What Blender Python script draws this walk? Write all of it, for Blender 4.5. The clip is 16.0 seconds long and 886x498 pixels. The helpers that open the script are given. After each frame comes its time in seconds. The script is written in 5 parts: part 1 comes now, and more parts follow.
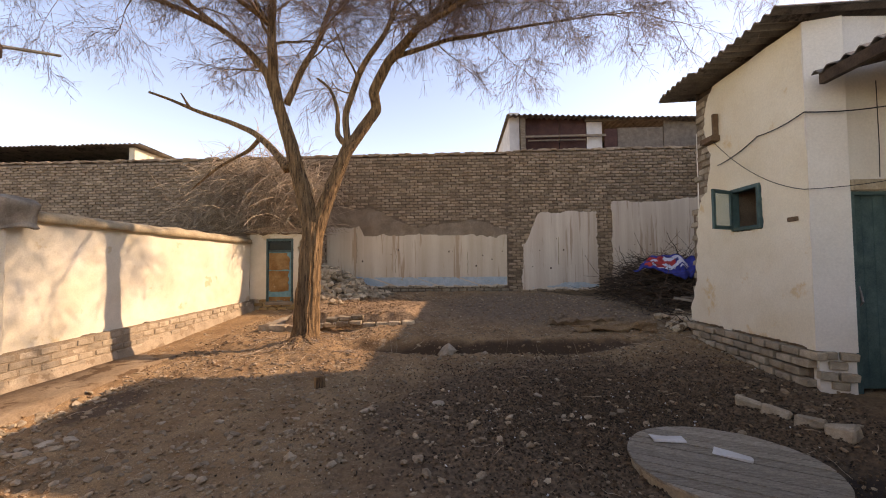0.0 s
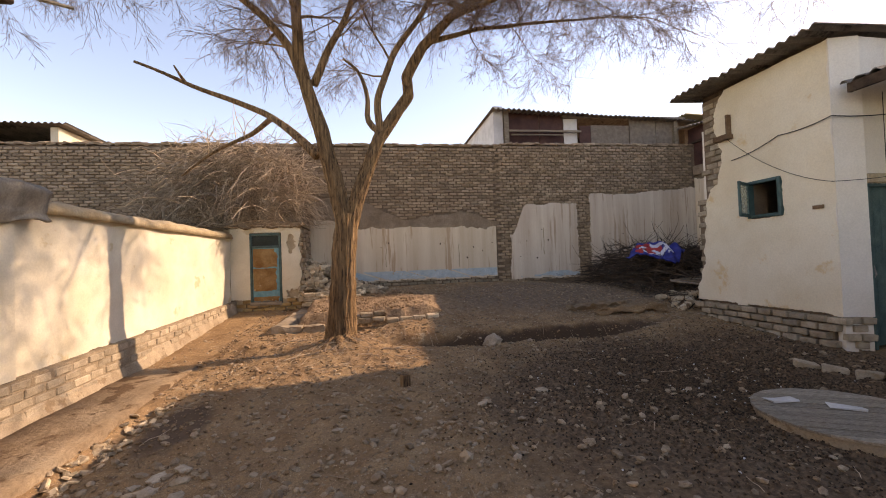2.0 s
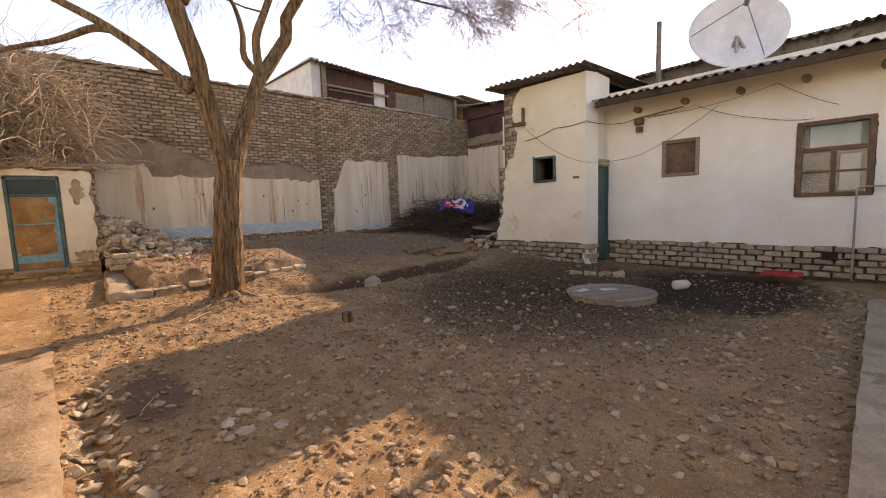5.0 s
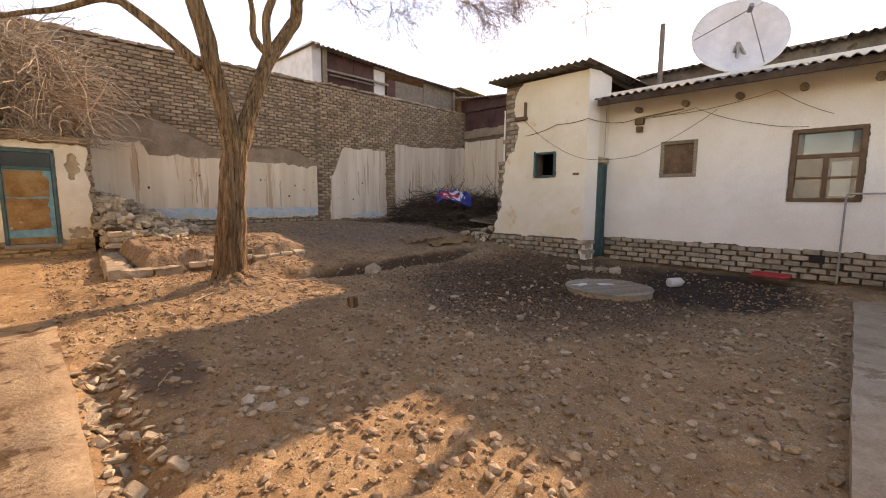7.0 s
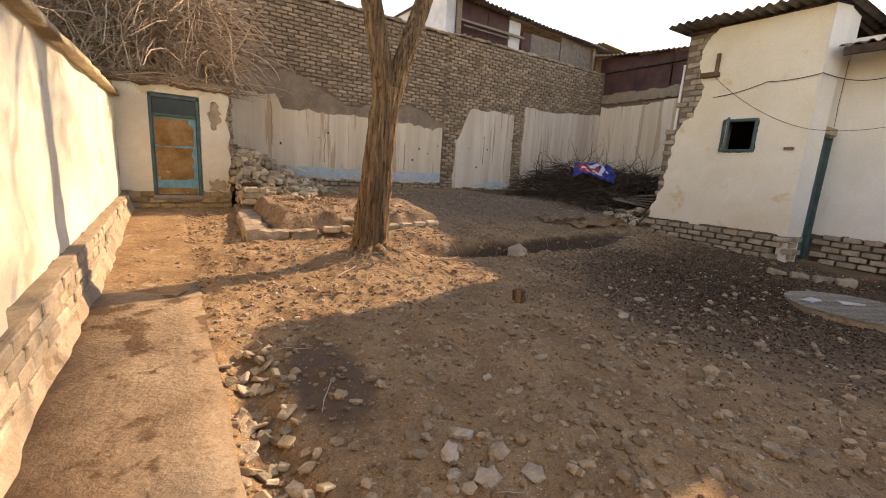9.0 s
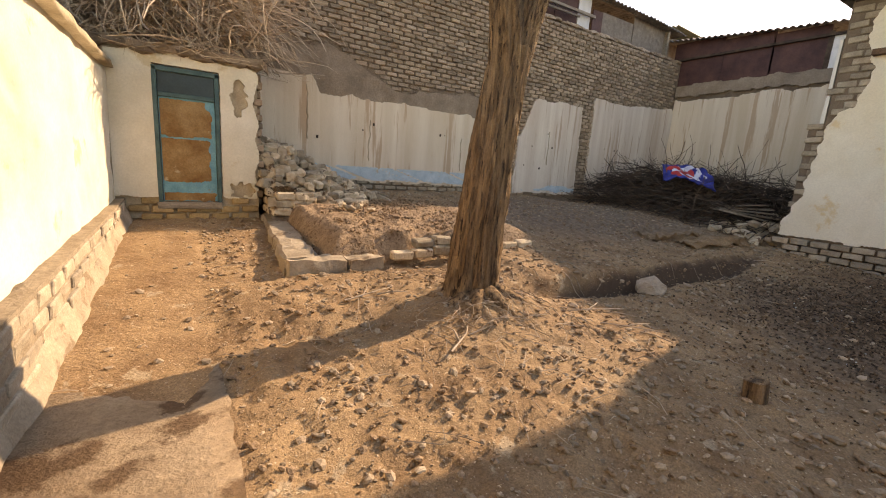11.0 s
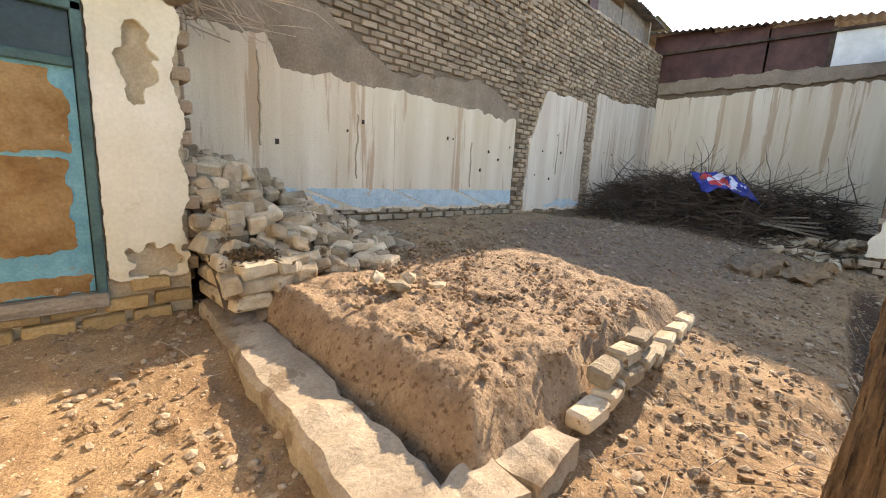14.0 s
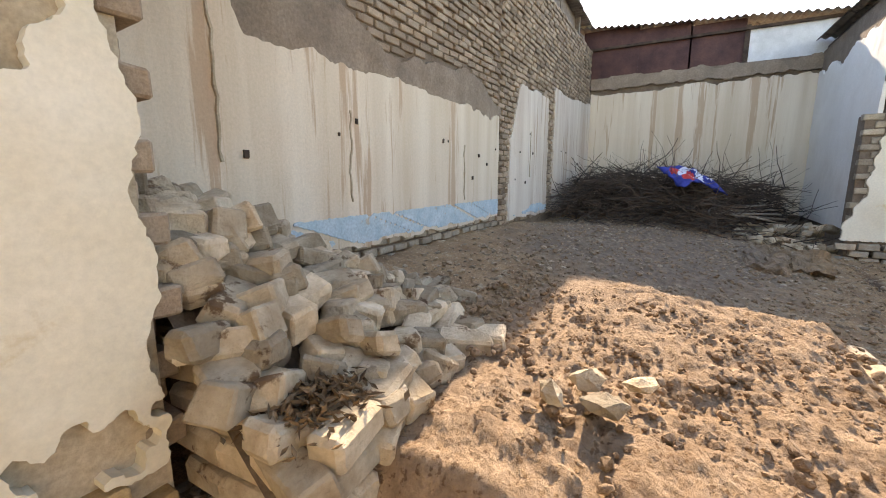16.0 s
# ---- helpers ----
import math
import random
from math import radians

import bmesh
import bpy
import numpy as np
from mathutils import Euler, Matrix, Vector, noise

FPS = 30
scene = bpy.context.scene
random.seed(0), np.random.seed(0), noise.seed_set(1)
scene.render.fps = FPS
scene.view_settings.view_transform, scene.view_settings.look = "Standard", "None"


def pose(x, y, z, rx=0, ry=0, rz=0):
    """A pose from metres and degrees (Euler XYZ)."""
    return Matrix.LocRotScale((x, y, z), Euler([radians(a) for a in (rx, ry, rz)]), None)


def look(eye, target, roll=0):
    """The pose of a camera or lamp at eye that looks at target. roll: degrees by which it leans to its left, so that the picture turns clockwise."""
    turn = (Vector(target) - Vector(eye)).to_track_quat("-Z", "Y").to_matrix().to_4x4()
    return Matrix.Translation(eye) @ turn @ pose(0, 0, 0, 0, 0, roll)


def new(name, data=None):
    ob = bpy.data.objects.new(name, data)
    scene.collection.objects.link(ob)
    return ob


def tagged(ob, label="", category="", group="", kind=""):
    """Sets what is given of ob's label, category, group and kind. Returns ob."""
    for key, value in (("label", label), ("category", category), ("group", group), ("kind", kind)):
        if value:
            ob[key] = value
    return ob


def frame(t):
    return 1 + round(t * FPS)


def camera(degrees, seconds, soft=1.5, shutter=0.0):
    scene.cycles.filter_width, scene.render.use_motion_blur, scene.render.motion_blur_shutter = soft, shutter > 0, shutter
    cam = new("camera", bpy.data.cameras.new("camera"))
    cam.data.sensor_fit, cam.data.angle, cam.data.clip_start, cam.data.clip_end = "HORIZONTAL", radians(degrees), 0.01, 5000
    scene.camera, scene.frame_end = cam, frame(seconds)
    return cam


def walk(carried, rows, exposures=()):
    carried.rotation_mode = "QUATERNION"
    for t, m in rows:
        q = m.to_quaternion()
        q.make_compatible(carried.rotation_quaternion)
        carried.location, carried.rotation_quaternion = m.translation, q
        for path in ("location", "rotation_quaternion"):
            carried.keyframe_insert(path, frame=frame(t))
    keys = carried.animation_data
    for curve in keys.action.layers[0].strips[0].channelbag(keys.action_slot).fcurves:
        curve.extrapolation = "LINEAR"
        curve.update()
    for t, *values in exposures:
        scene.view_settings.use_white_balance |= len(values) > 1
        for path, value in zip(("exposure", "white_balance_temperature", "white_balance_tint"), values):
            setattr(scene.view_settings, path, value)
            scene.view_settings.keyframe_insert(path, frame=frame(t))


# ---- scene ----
cam = camera(93.8, 16.0, soft=1.0)
METRES, EYE, TILT, LEAN, TURN = 14.4, 1.68, 0.0, 0.0, 2.7
ROWS = [
    (0.0, 0.0, 0.0, 0.0, 0.02, 2.42, 0.52),
    (0.5, -0.0327, 0.0091, -0.0018, -8.66, 0.89, -1.37),
    (1.0, -0.068, 0.0164, -0.0021, -11.11, 0.37, -1.63),
    (1.5, -0.1064, 0.0161, -0.0006, -10.43, 0.96, -0.06),
    (2.0, -0.1482, 0.0206, -0.0006, -11.43, 1.38, 2.11),
    (2.5, -0.1829, 0.0219, -0.0021, -16.49, 1.0, 3.0),
    (3.0, -0.2169, 0.0269, -0.003, -22.61, 1.09, 2.29),
    (3.5, -0.2478, 0.0323, -0.0022, -27.31, 1.28, 1.45),
    (4.0, -0.283, 0.0363, 0.0002, -31.92, 0.68, 1.24),
    (4.5, -0.3062, 0.0479, -0.0032, -37.61, -2.26, 1.66),
    (5.0, -0.3294, 0.0408, -0.0009, -46.44, -5.89, 2.06),
    (5.2, -0.3350, 0.0430, -0.0012, -49.7, -6.6, 1.9),
    (6.2, -0.3450, 0.0500, -0.0035, -55.0, -7.3, 0.6),
    (7.3, -0.3470, 0.0560, -0.0050, -44.2, -7.1, -0.8),
    (7.5, -0.3469, 0.0639, -0.0057, -41.96, -7.57, -1.15),
    (8.0, -0.3473, 0.0946, -0.0071, -38.39, -9.02, -2.08),
    (8.5, -0.3511, 0.1288, -0.008, -36.62, -10.17, -2.89),
    (9.0, -0.3441, 0.169, -0.0107, -35.93, -11.05, -3.38),
    (9.5, -0.3418, 0.2073, -0.0125, -35.31, -11.39, -3.69),
    (10.0, -0.3376, 0.2447, -0.0138, -34.43, -11.01, -3.91),
    (12.5, -0.3282, 0.4388, -0.0114, -37.34, -11.46, -3.99),
    (13.0, -0.3259, 0.4759, -0.0076, -40.24, -10.35, -3.3),
    (13.5, -0.3255, 0.5117, -0.0026, -44.45, -10.14, -3.18),
    (14.0, -0.3125, 0.5469, -0.0024, -48.03, -10.67, -3.1),
    (14.5, -0.305, 0.581, -0.0005, -51.21, -10.97, -2.92),
    (15.0, -0.2973, 0.6087, -0.0004, -53.68, -9.05, -3.48),
    (15.5, -0.2935, 0.6441, -0.0011, -52.93, -8.26, -1.93),
    (16.0, -0.2919, 0.6788, 0.0021, -62.8, -9.91, 0.08),
]
walk(cam, [(t, pose(0, 0, EYE, TILT, LEAN, TURN) @ pose(METRES * x, METRES * y, METRES * z, 90 + pitch, roll, yaw)) for t, x, y, z, yaw, pitch, roll in ROWS],
     exposures=[(0.0, 1.55, 10400, 30), (3.0, 1.6, 10500, 29), (5.0, 1.87, 11200, 31), (9.0, 2.0, 11200, 27), (12.5, 2.3, 9500, 18), (14.5, 2.7, 8600, 15), (16.0, 2.7, 8600, 17)])

# ---- light: low winter sun from the east, over the far shed ----
SUN = Vector((1.0, 0.2, 0.555)).normalized()
world = bpy.data.worlds.new("sky")
scene.world = world
world.use_nodes = True
wn = world.node_tree.nodes
sky = wn.new("ShaderNodeTexSky")
sky.sky_type, sky.sun_disc = "NISHITA", False
sky.sun_elevation = math.asin(SUN.z)
sky.sun_rotation = math.atan2(SUN.x, SUN.y)
sky.dust_density, sky.air_density, sky.altitude = 0.9, 1.1, 1500
sky.ozone_density = 2.6
wn["Background"].inputs["Strength"].default_value = 0.15
deep = wn.new("ShaderNodeHueSaturation")
deep.inputs["Saturation"].default_value = 1.04
world.node_tree.links.new(sky.outputs[0], deep.inputs["Color"])
world.node_tree.links.new(deep.outputs[0], wn["Background"].inputs["Color"])
sun = new("sun", bpy.data.lights.new("sun", "SUN"))
sun.data.energy, sun.data.angle, sun.data.color = 2.0, radians(0.55), (1.0, 0.96, 0.88)
sun.matrix_world = look(SUN * 40, (0, 0, 0))


# ---- materials ----
def mat(name, dark, light, scale=6.0, rough=0.9, bump=0.25, fine=60.0, stretch=(1, 1, 1), metal=0.0, spots=None, spot_at=0.62, island=0.0, spot_scale=2.0, obj=0.0):
    """A weathered surface: two colours by coarse noise, fine grain, and a third colour in patches."""
    m = bpy.data.materials.new(name)
    m.use_nodes = True
    n, k = m.node_tree.nodes, m.node_tree.links.new
    p = n["Principled BSDF"]
    p.inputs["Roughness"].default_value, p.inputs["Metallic"].default_value = rough, metal
    p.inputs["Specular IOR Level"].default_value = 0.25
    geo = n.new("ShaderNodeNewGeometry")
    mp = n.new("ShaderNodeVectorMath")
    mp.operation = "MULTIPLY"
    mp.inputs[1].default_value = stretch
    k(geo.outputs["Position"], mp.inputs[0])

    def noisy(s, detail=5.0, r=0.6, plain=False):
        t = n.new("ShaderNodeTexNoise")
        t.inputs["Scale"].default_value, t.inputs["Detail"].default_value, t.inputs["Roughness"].default_value = s, detail, r
        k(geo.outputs["Position"] if plain else mp.outputs[0], t.inputs["Vector"])
        return t.outputs["Fac"]

    def ramp(f, lo, hi):
        r = n.new("ShaderNodeMapRange")
        r.inputs["From Min"].default_value, r.inputs["From Max"].default_value = lo, hi
        k(f, r.inputs["Value"])
        return r.outputs["Result"]

    def mix(f, a, b, kind="MIX"):
        x = n.new("ShaderNodeMix")
        x.data_type, x.blend_type = "RGBA", kind
        for s, v in ((x.inputs["Factor"], f), (x.inputs["A"], a), (x.inputs["B"], b)):
            if hasattr(v, "links"):
                k(v, s)
            else:
                s.default_value = v if isinstance(v, float) else (*v, 1)
        return x.outputs["Result"]

    c = mix(ramp(noisy(scale), 0.33, 0.68), dark, light)
    if spots:
        c = mix(ramp(noisy(spot_scale, 7.0, 0.65), spot_at, spot_at + 0.05), c, spots)
    g = noisy(fine, 6.0, 0.7, True)
    c = mix(ramp(g, 0.3, 0.7), mix(0.36 if light[0] < 0.62 else 0.15, c, (0, 0, 0)), c)
    if island or obj:
        src = geo.outputs["Random Per Island"] if island else n.new("ShaderNodeObjectInfo").outputs["Random"]
        v = max(island, obj)
        r = n.new("ShaderNodeMapRange")
        r.inputs["To Min"].default_value, r.inputs["To Max"].default_value = 1 - v, 1 + v * 0.6
        k(src, r.inputs["Value"])
        h = n.new("ShaderNodeHueSaturation")
        k(r.outputs["Result"], h.inputs["Value"])
        k(c, h.inputs["Color"])
        c = h.outputs["Color"]
    k(c, p.inputs["Base Color"])
    b = n.new("ShaderNodeBump")
    b.inputs["Strength"].default_value, b.inputs["Distance"].default_value = bump, 0.02
    add = n.new("ShaderNodeMath")
    add.operation = "ADD"
    k(g, add.inputs[0])
    k(noisy(scale * 3.0), add.inputs[1])
    k(add.outputs[0], b.inputs["Height"])
    k(b.outputs["Normal"], p.inputs["Normal"])
    return m, n, k, mix, ramp, noisy, p, geo


def simple(*a, **kw):
    return mat(*a, **kw)[0]


def soil_material():
    """Dry tan earth, with dark damp leaf mould over the yard's east half, greyer dust by the path, and the step's shade
    painted along its foot.
    """
    m, n, k, mix, ramp, noisy, p, geo = mat("soil", (0.30, 0.177, 0.092), (0.49, 0.318, 0.172), 2.2, 0.97, 0.85, 30.0, spots=(0.50, 0.37, 0.235), spot_at=0.60, spot_scale=5.0)
    sep = n.new("ShaderNodeSeparateXYZ")
    k(geo.outputs["Position"], sep.inputs[0])

    def blob(cx, cy, rx, ry):
        out = None
        for axis, c0, r0 in (("X", cx, rx), ("Y", cy, ry)):
            a = n.new("ShaderNodeMath")
            a.operation = "SUBTRACT"
            k(sep.outputs[axis], a.inputs[0])
            a.inputs[1].default_value = c0
            d = n.new("ShaderNodeMath")
            d.operation = "DIVIDE"
            k(a.outputs[0], d.inputs[0])
            d.inputs[1].default_value = r0
            q = n.new("ShaderNodeMath")
            q.operation = "POWER"
            k(d.outputs[0], q.inputs[0])
            q.inputs[1].default_value = 2.0
            if out is None:
                out = q.outputs[0]
            else:
                s = n.new("ShaderNodeMath")
                s.operation = "ADD"
                k(out, s.inputs[0])
                k(q.outputs[0], s.inputs[1])
                out = s.outputs[0]
        w = n.new("ShaderNodeMath")
        w.operation = "MULTIPLY_ADD"
        k(noisy(1.6, 8.0, 0.7), w.inputs[0])
        w.inputs[1].default_value = 1.6
        k(out, w.inputs[2])
        return ramp(w.outputs[0], 2.0, 1.35)

    c = p.inputs["Base Color"].links[0].from_socket
    c = mix(ramp(noisy(95.0, 4.0, 0.7), 0.38, 0.56), mix(0.42, c, (0.05, 0.03, 0.015)), c)
    c = mix(ramp(noisy(48.0, 3.0, 0.6), 0.64, 0.70), c, (0.58, 0.44, 0.29))
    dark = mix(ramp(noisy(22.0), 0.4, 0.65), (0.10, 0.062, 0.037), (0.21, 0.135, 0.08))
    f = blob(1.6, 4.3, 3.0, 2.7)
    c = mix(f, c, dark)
    c = mix(blob(2.6, 10.0, 3.6, 1.9), c, mix(ramp(noisy(14.0), 0.4, 0.6), (0.15, 0.105, 0.07), (0.24, 0.17, 0.115)))
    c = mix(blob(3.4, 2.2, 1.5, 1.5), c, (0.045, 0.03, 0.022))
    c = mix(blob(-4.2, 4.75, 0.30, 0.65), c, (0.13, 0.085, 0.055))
    # Shade of the earth step at y 7.3, painted in as a dark strip.
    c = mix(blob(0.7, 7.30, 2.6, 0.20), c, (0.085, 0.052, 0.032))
    k(c, p.inputs["Base Color"])
    return m


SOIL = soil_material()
MOUND = simple("loose_earth", (0.285, 0.182, 0.108), (0.45, 0.305, 0.188), 7.0, 0.97, 0.9, 38.0, spots=(0.20, 0.115, 0.06), spot_at=0.56, spot_scale=30.0)
STONE = simple("stone", (0.32, 0.22, 0.14), (0.53, 0.41, 0.28), 9.0, 0.9, 0.4, 80.0, island=0.35)
ADOBE = simple("adobe_brick", (0.36, 0.255, 0.17), (0.51, 0.385, 0.265), 3.5, 0.95, 0.6, 70.0, obj=0.32)
ADOBE_ALL = simple("adobe_brick_far", (0.36, 0.255, 0.17), (0.51, 0.385, 0.265), 3.5, 0.95, 0.6, 70.0, island=0.32)
MORTAR = simple("mud_mortar", (0.20, 0.145, 0.10), (0.28, 0.205, 0.145), 5.0, 0.97, 0.8, 45.0)
MUDCOAT = simple("mud_coat", (0.27, 0.20, 0.14), (0.39, 0.295, 0.21), 3.0, 0.97, 0.6, 40.0)
PALE = simple("pale_brick", (0.36, 0.285, 0.20), (0.56, 0.46, 0.335), 8.0, 0.93, 0.5, 70.0, obj=0.25)
RUBBLE = simple("rubble_brick", (0.42, 0.31, 0.195), (0.70, 0.57, 0.40), 7.0, 0.93, 0.8, 60.0, obj=0.5, spots=(0.20, 0.12, 0.065), spot_at=0.59, spot_scale=6.0)
YELLOW = simple("yellow_brick", (0.38, 0.24, 0.10), (0.55, 0.38, 0.19), 8.0, 0.93, 0.5, 70.0, obj=0.25)
LIMEWASH = simple("limewash", (0.65, 0.575, 0.425), (0.77, 0.70, 0.56), 1.6, 0.93, 0.2, 40.0, spots=(0.60, 0.49, 0.32), spot_at=0.61, spot_scale=1.9)
TOWERWASH = simple("tower_wash", (0.76, 0.66, 0.48), (0.84, 0.765, 0.61), 1.2, 0.93, 0.14, 40.0, spots=(0.74, 0.57, 0.34), spot_at=0.60, spot_scale=1.3)
HOUSEWASH = simple("house_wash", (0.76, 0.70, 0.60), (0.84, 0.79, 0.70), 1.5, 0.93, 0.14, 40.0, spots=(0.62, 0.50, 0.36), spot_at=0.74, spot_scale=3.0)
STREAKED = simple("streaked_plaster", (0.64, 0.51, 0.36), (0.79, 0.68, 0.53), 3.0, 0.93, 0.2, 50.0, stretch=(1, 1, 0.06), spots=(0.54, 0.38, 0.25), spot_at=0.56, spot_scale=4.5)
UNDERCOAT = simple("tan_undercoat", (0.44, 0.34, 0.22), (0.58, 0.47, 0.33), 6.0, 0.95, 0.4, 50.0)
STREAKED2 = simple("streaked_plaster_grey", (0.58, 0.46, 0.35), (0.76, 0.67, 0.55), 3.2, 0.93, 0.2, 50.0, stretch=(1, 1, 0.05), spots=(0.50, 0.37, 0.27), spot_at=0.56, spot_scale=5.5)
BLUEBAND = simple("pale_blue_paint", (0.42, 0.55, 0.60), (0.58, 0.68, 0.70), 6.0, 0.9, 0.2, 50.0, spots=(0.55, 0.48, 0.38), spot_at=0.60, spot_scale=7.0)
BLUEPAINT = simple("blue_door_paint", (0.10, 0.30, 0.36), (0.22, 0.47, 0.52), 6.0, 0.6, 0.2, 60.0, spots=(0.33, 0.22, 0.12), spot_at=0.64, spot_scale=8.0)
TEALPAINT = simple("teal_paint", (0.045, 0.095, 0.092), (0.09, 0.165, 0.155), 6.0, 0.55, 0.2, 60.0)
FELT = simple("torn_brown_board", (0.26, 0.13, 0.045), (0.46, 0.29, 0.135), 4.0, 0.9, 0.5, 50.0, spots=(0.55, 0.42, 0.26), spot_at=0.62, spot_scale=5.0)
GREYWOOD = simple("grey_wood", (0.22, 0.17, 0.12), (0.40, 0.33, 0.25), 5.0, 0.9, 0.4, 50.0, stretch=(1, 6, 6), obj=0.25)
DARKWOOD = simple("dark_wood", (0.05, 0.032, 0.022), (0.12, 0.08, 0.055), 6.0, 0.85, 0.4, 50.0)
BROWNWOOD = simple("brown_wood", (0.13, 0.075, 0.045), (0.24, 0.15, 0.09), 6.0, 0.85, 0.3, 50.0)
BARK = simple("bark", (0.10, 0.06, 0.035), (0.50, 0.31, 0.16), 24.0, 0.95, 1.0, 70.0, stretch=(1, 1, 0.09), spots=(0.075, 0.046, 0.027), spot_at=0.57, spot_scale=34.0)
TWIG = simple("twig", (0.085, 0.058, 0.044), (0.17, 0.115, 0.08), 3.0, 0.9, 0.1, 30.0, island=0.3)
CROWN = simple("crown_twig", (0.25, 0.18, 0.155), (0.42, 0.305, 0.25), 2.0, 0.9, 0.1, 30.0, island=0.35)
BRUSH = simple("dry_brush", (0.40, 0.29, 0.195), (0.60, 0.47, 0.34), 3.0, 0.95, 0.1, 30.0, island=0.4)
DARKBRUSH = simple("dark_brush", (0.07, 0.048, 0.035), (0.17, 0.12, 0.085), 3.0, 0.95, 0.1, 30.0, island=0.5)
ASBESTOS = simple("corrugated_sheet", (0.16, 0.14, 0.12), (0.30, 0.265, 0.23), 3.0, 0.9, 0.4, 50.0, spots=(0.10, 0.085, 0.07), spot_at=0.58, spot_scale=2.0)
RUST = simple("rusty_sheet", (0.075, 0.034, 0.030), (0.15, 0.07, 0.055), 2.0, 0.65, 0.2, 40.0, metal=0.2)
CHIPBOARD = simple("weathered_board", (0.20, 0.155, 0.125), (0.32, 0.26, 0.20), 8.0, 0.9, 0.3, 60.0)
WHITEBOARD = simple("white_board", (0.58, 0.56, 0.52), (0.74, 0.72, 0.68), 3.0, 0.8, 0.1, 40.0)
CONCRETE = simple("concrete", (0.33, 0.25, 0.17), (0.50, 0.40, 0.285), 4.0, 0.95, 0.5, 50.0, spots=(0.28, 0.20, 0.13), spot_at=0.58, spot_scale=3.0)
CANVAS = simple("grey_canvas", (0.20, 0.175, 0.14), (0.36, 0.32, 0.26), 5.0, 0.95, 0.4, 50.0)
CAPMUD = simple("cap_mud", (0.34, 0.26, 0.16), (0.56, 0.45, 0.30), 3.0, 0.95, 0.5, 40.0)
METAL = simple("grey_metal", (0.30, 0.28, 0.26), (0.42, 0.40, 0.38), 5.0, 0.5, 0.1, 40.0, metal=0.6)
DISHPAINT = simple("dish_paint", (0.60, 0.58, 0.57), (0.74, 0.72, 0.70), 3.0, 0.6, 0.05, 40.0, spots=(0.42, 0.28, 0.22), spot_at=0.70, spot_scale=4.0)
BLACK = simple("black_cable", (0.03, 0.028, 0.026), (0.05, 0.045, 0.04), 5.0, 0.6, 0.05)
# Near-black in place of the shade inside rooms, sheds and the vent.
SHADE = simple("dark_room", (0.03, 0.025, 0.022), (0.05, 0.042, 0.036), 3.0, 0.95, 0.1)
CLOTHBLUE = simple("blue_cloth", (0.02, 0.03, 0.16), (0.05, 0.07, 0.34), 6.0, 0.9, 0.2, 80.0)
CLOTHRED = simple("red_cloth", (0.42, 0.03, 0.03), (0.62, 0.07, 0.06), 6.0, 0.9, 0.2, 80.0)
CLOTHWHITE = simple("white_cloth", (0.55, 0.55, 0.62), (0.75, 0.75, 0.80), 6.0, 0.9, 0.2, 80.0)
PALEWOOD = simple("bleached_planks", (0.33, 0.265, 0.195), (0.52, 0.44, 0.34), 6.0, 0.9, 0.5, 40.0, stretch=(2, 8, 8), obj=0.3)
DARKPANE = simple("dark_pane", (0.015, 0.03, 0.03), (0.03, 0.05, 0.05), 4.0, 0.25, 0.03)
YELLOWROOF = simple("yellow_sheet", (0.42, 0.37, 0.20), (0.56, 0.50, 0.30), 3.0, 0.7, 0.1, 40.0)


def glass_material(name, tint):
    m = bpy.data.materials.new(name)
    m.use_nodes = True
    p = m.node_tree.nodes["Principled BSDF"]
    p.inputs["Base Color"].default_value = (*tint, 1)
    p.inputs["Roughness"].default_value, p.inputs["IOR"].default_value = 0.08, 1.5
    p.inputs["Transmission Weight"].default_value = 0.9
    return m


GLASS = glass_material("dusty_glass", (0.75, 0.85, 0.82))


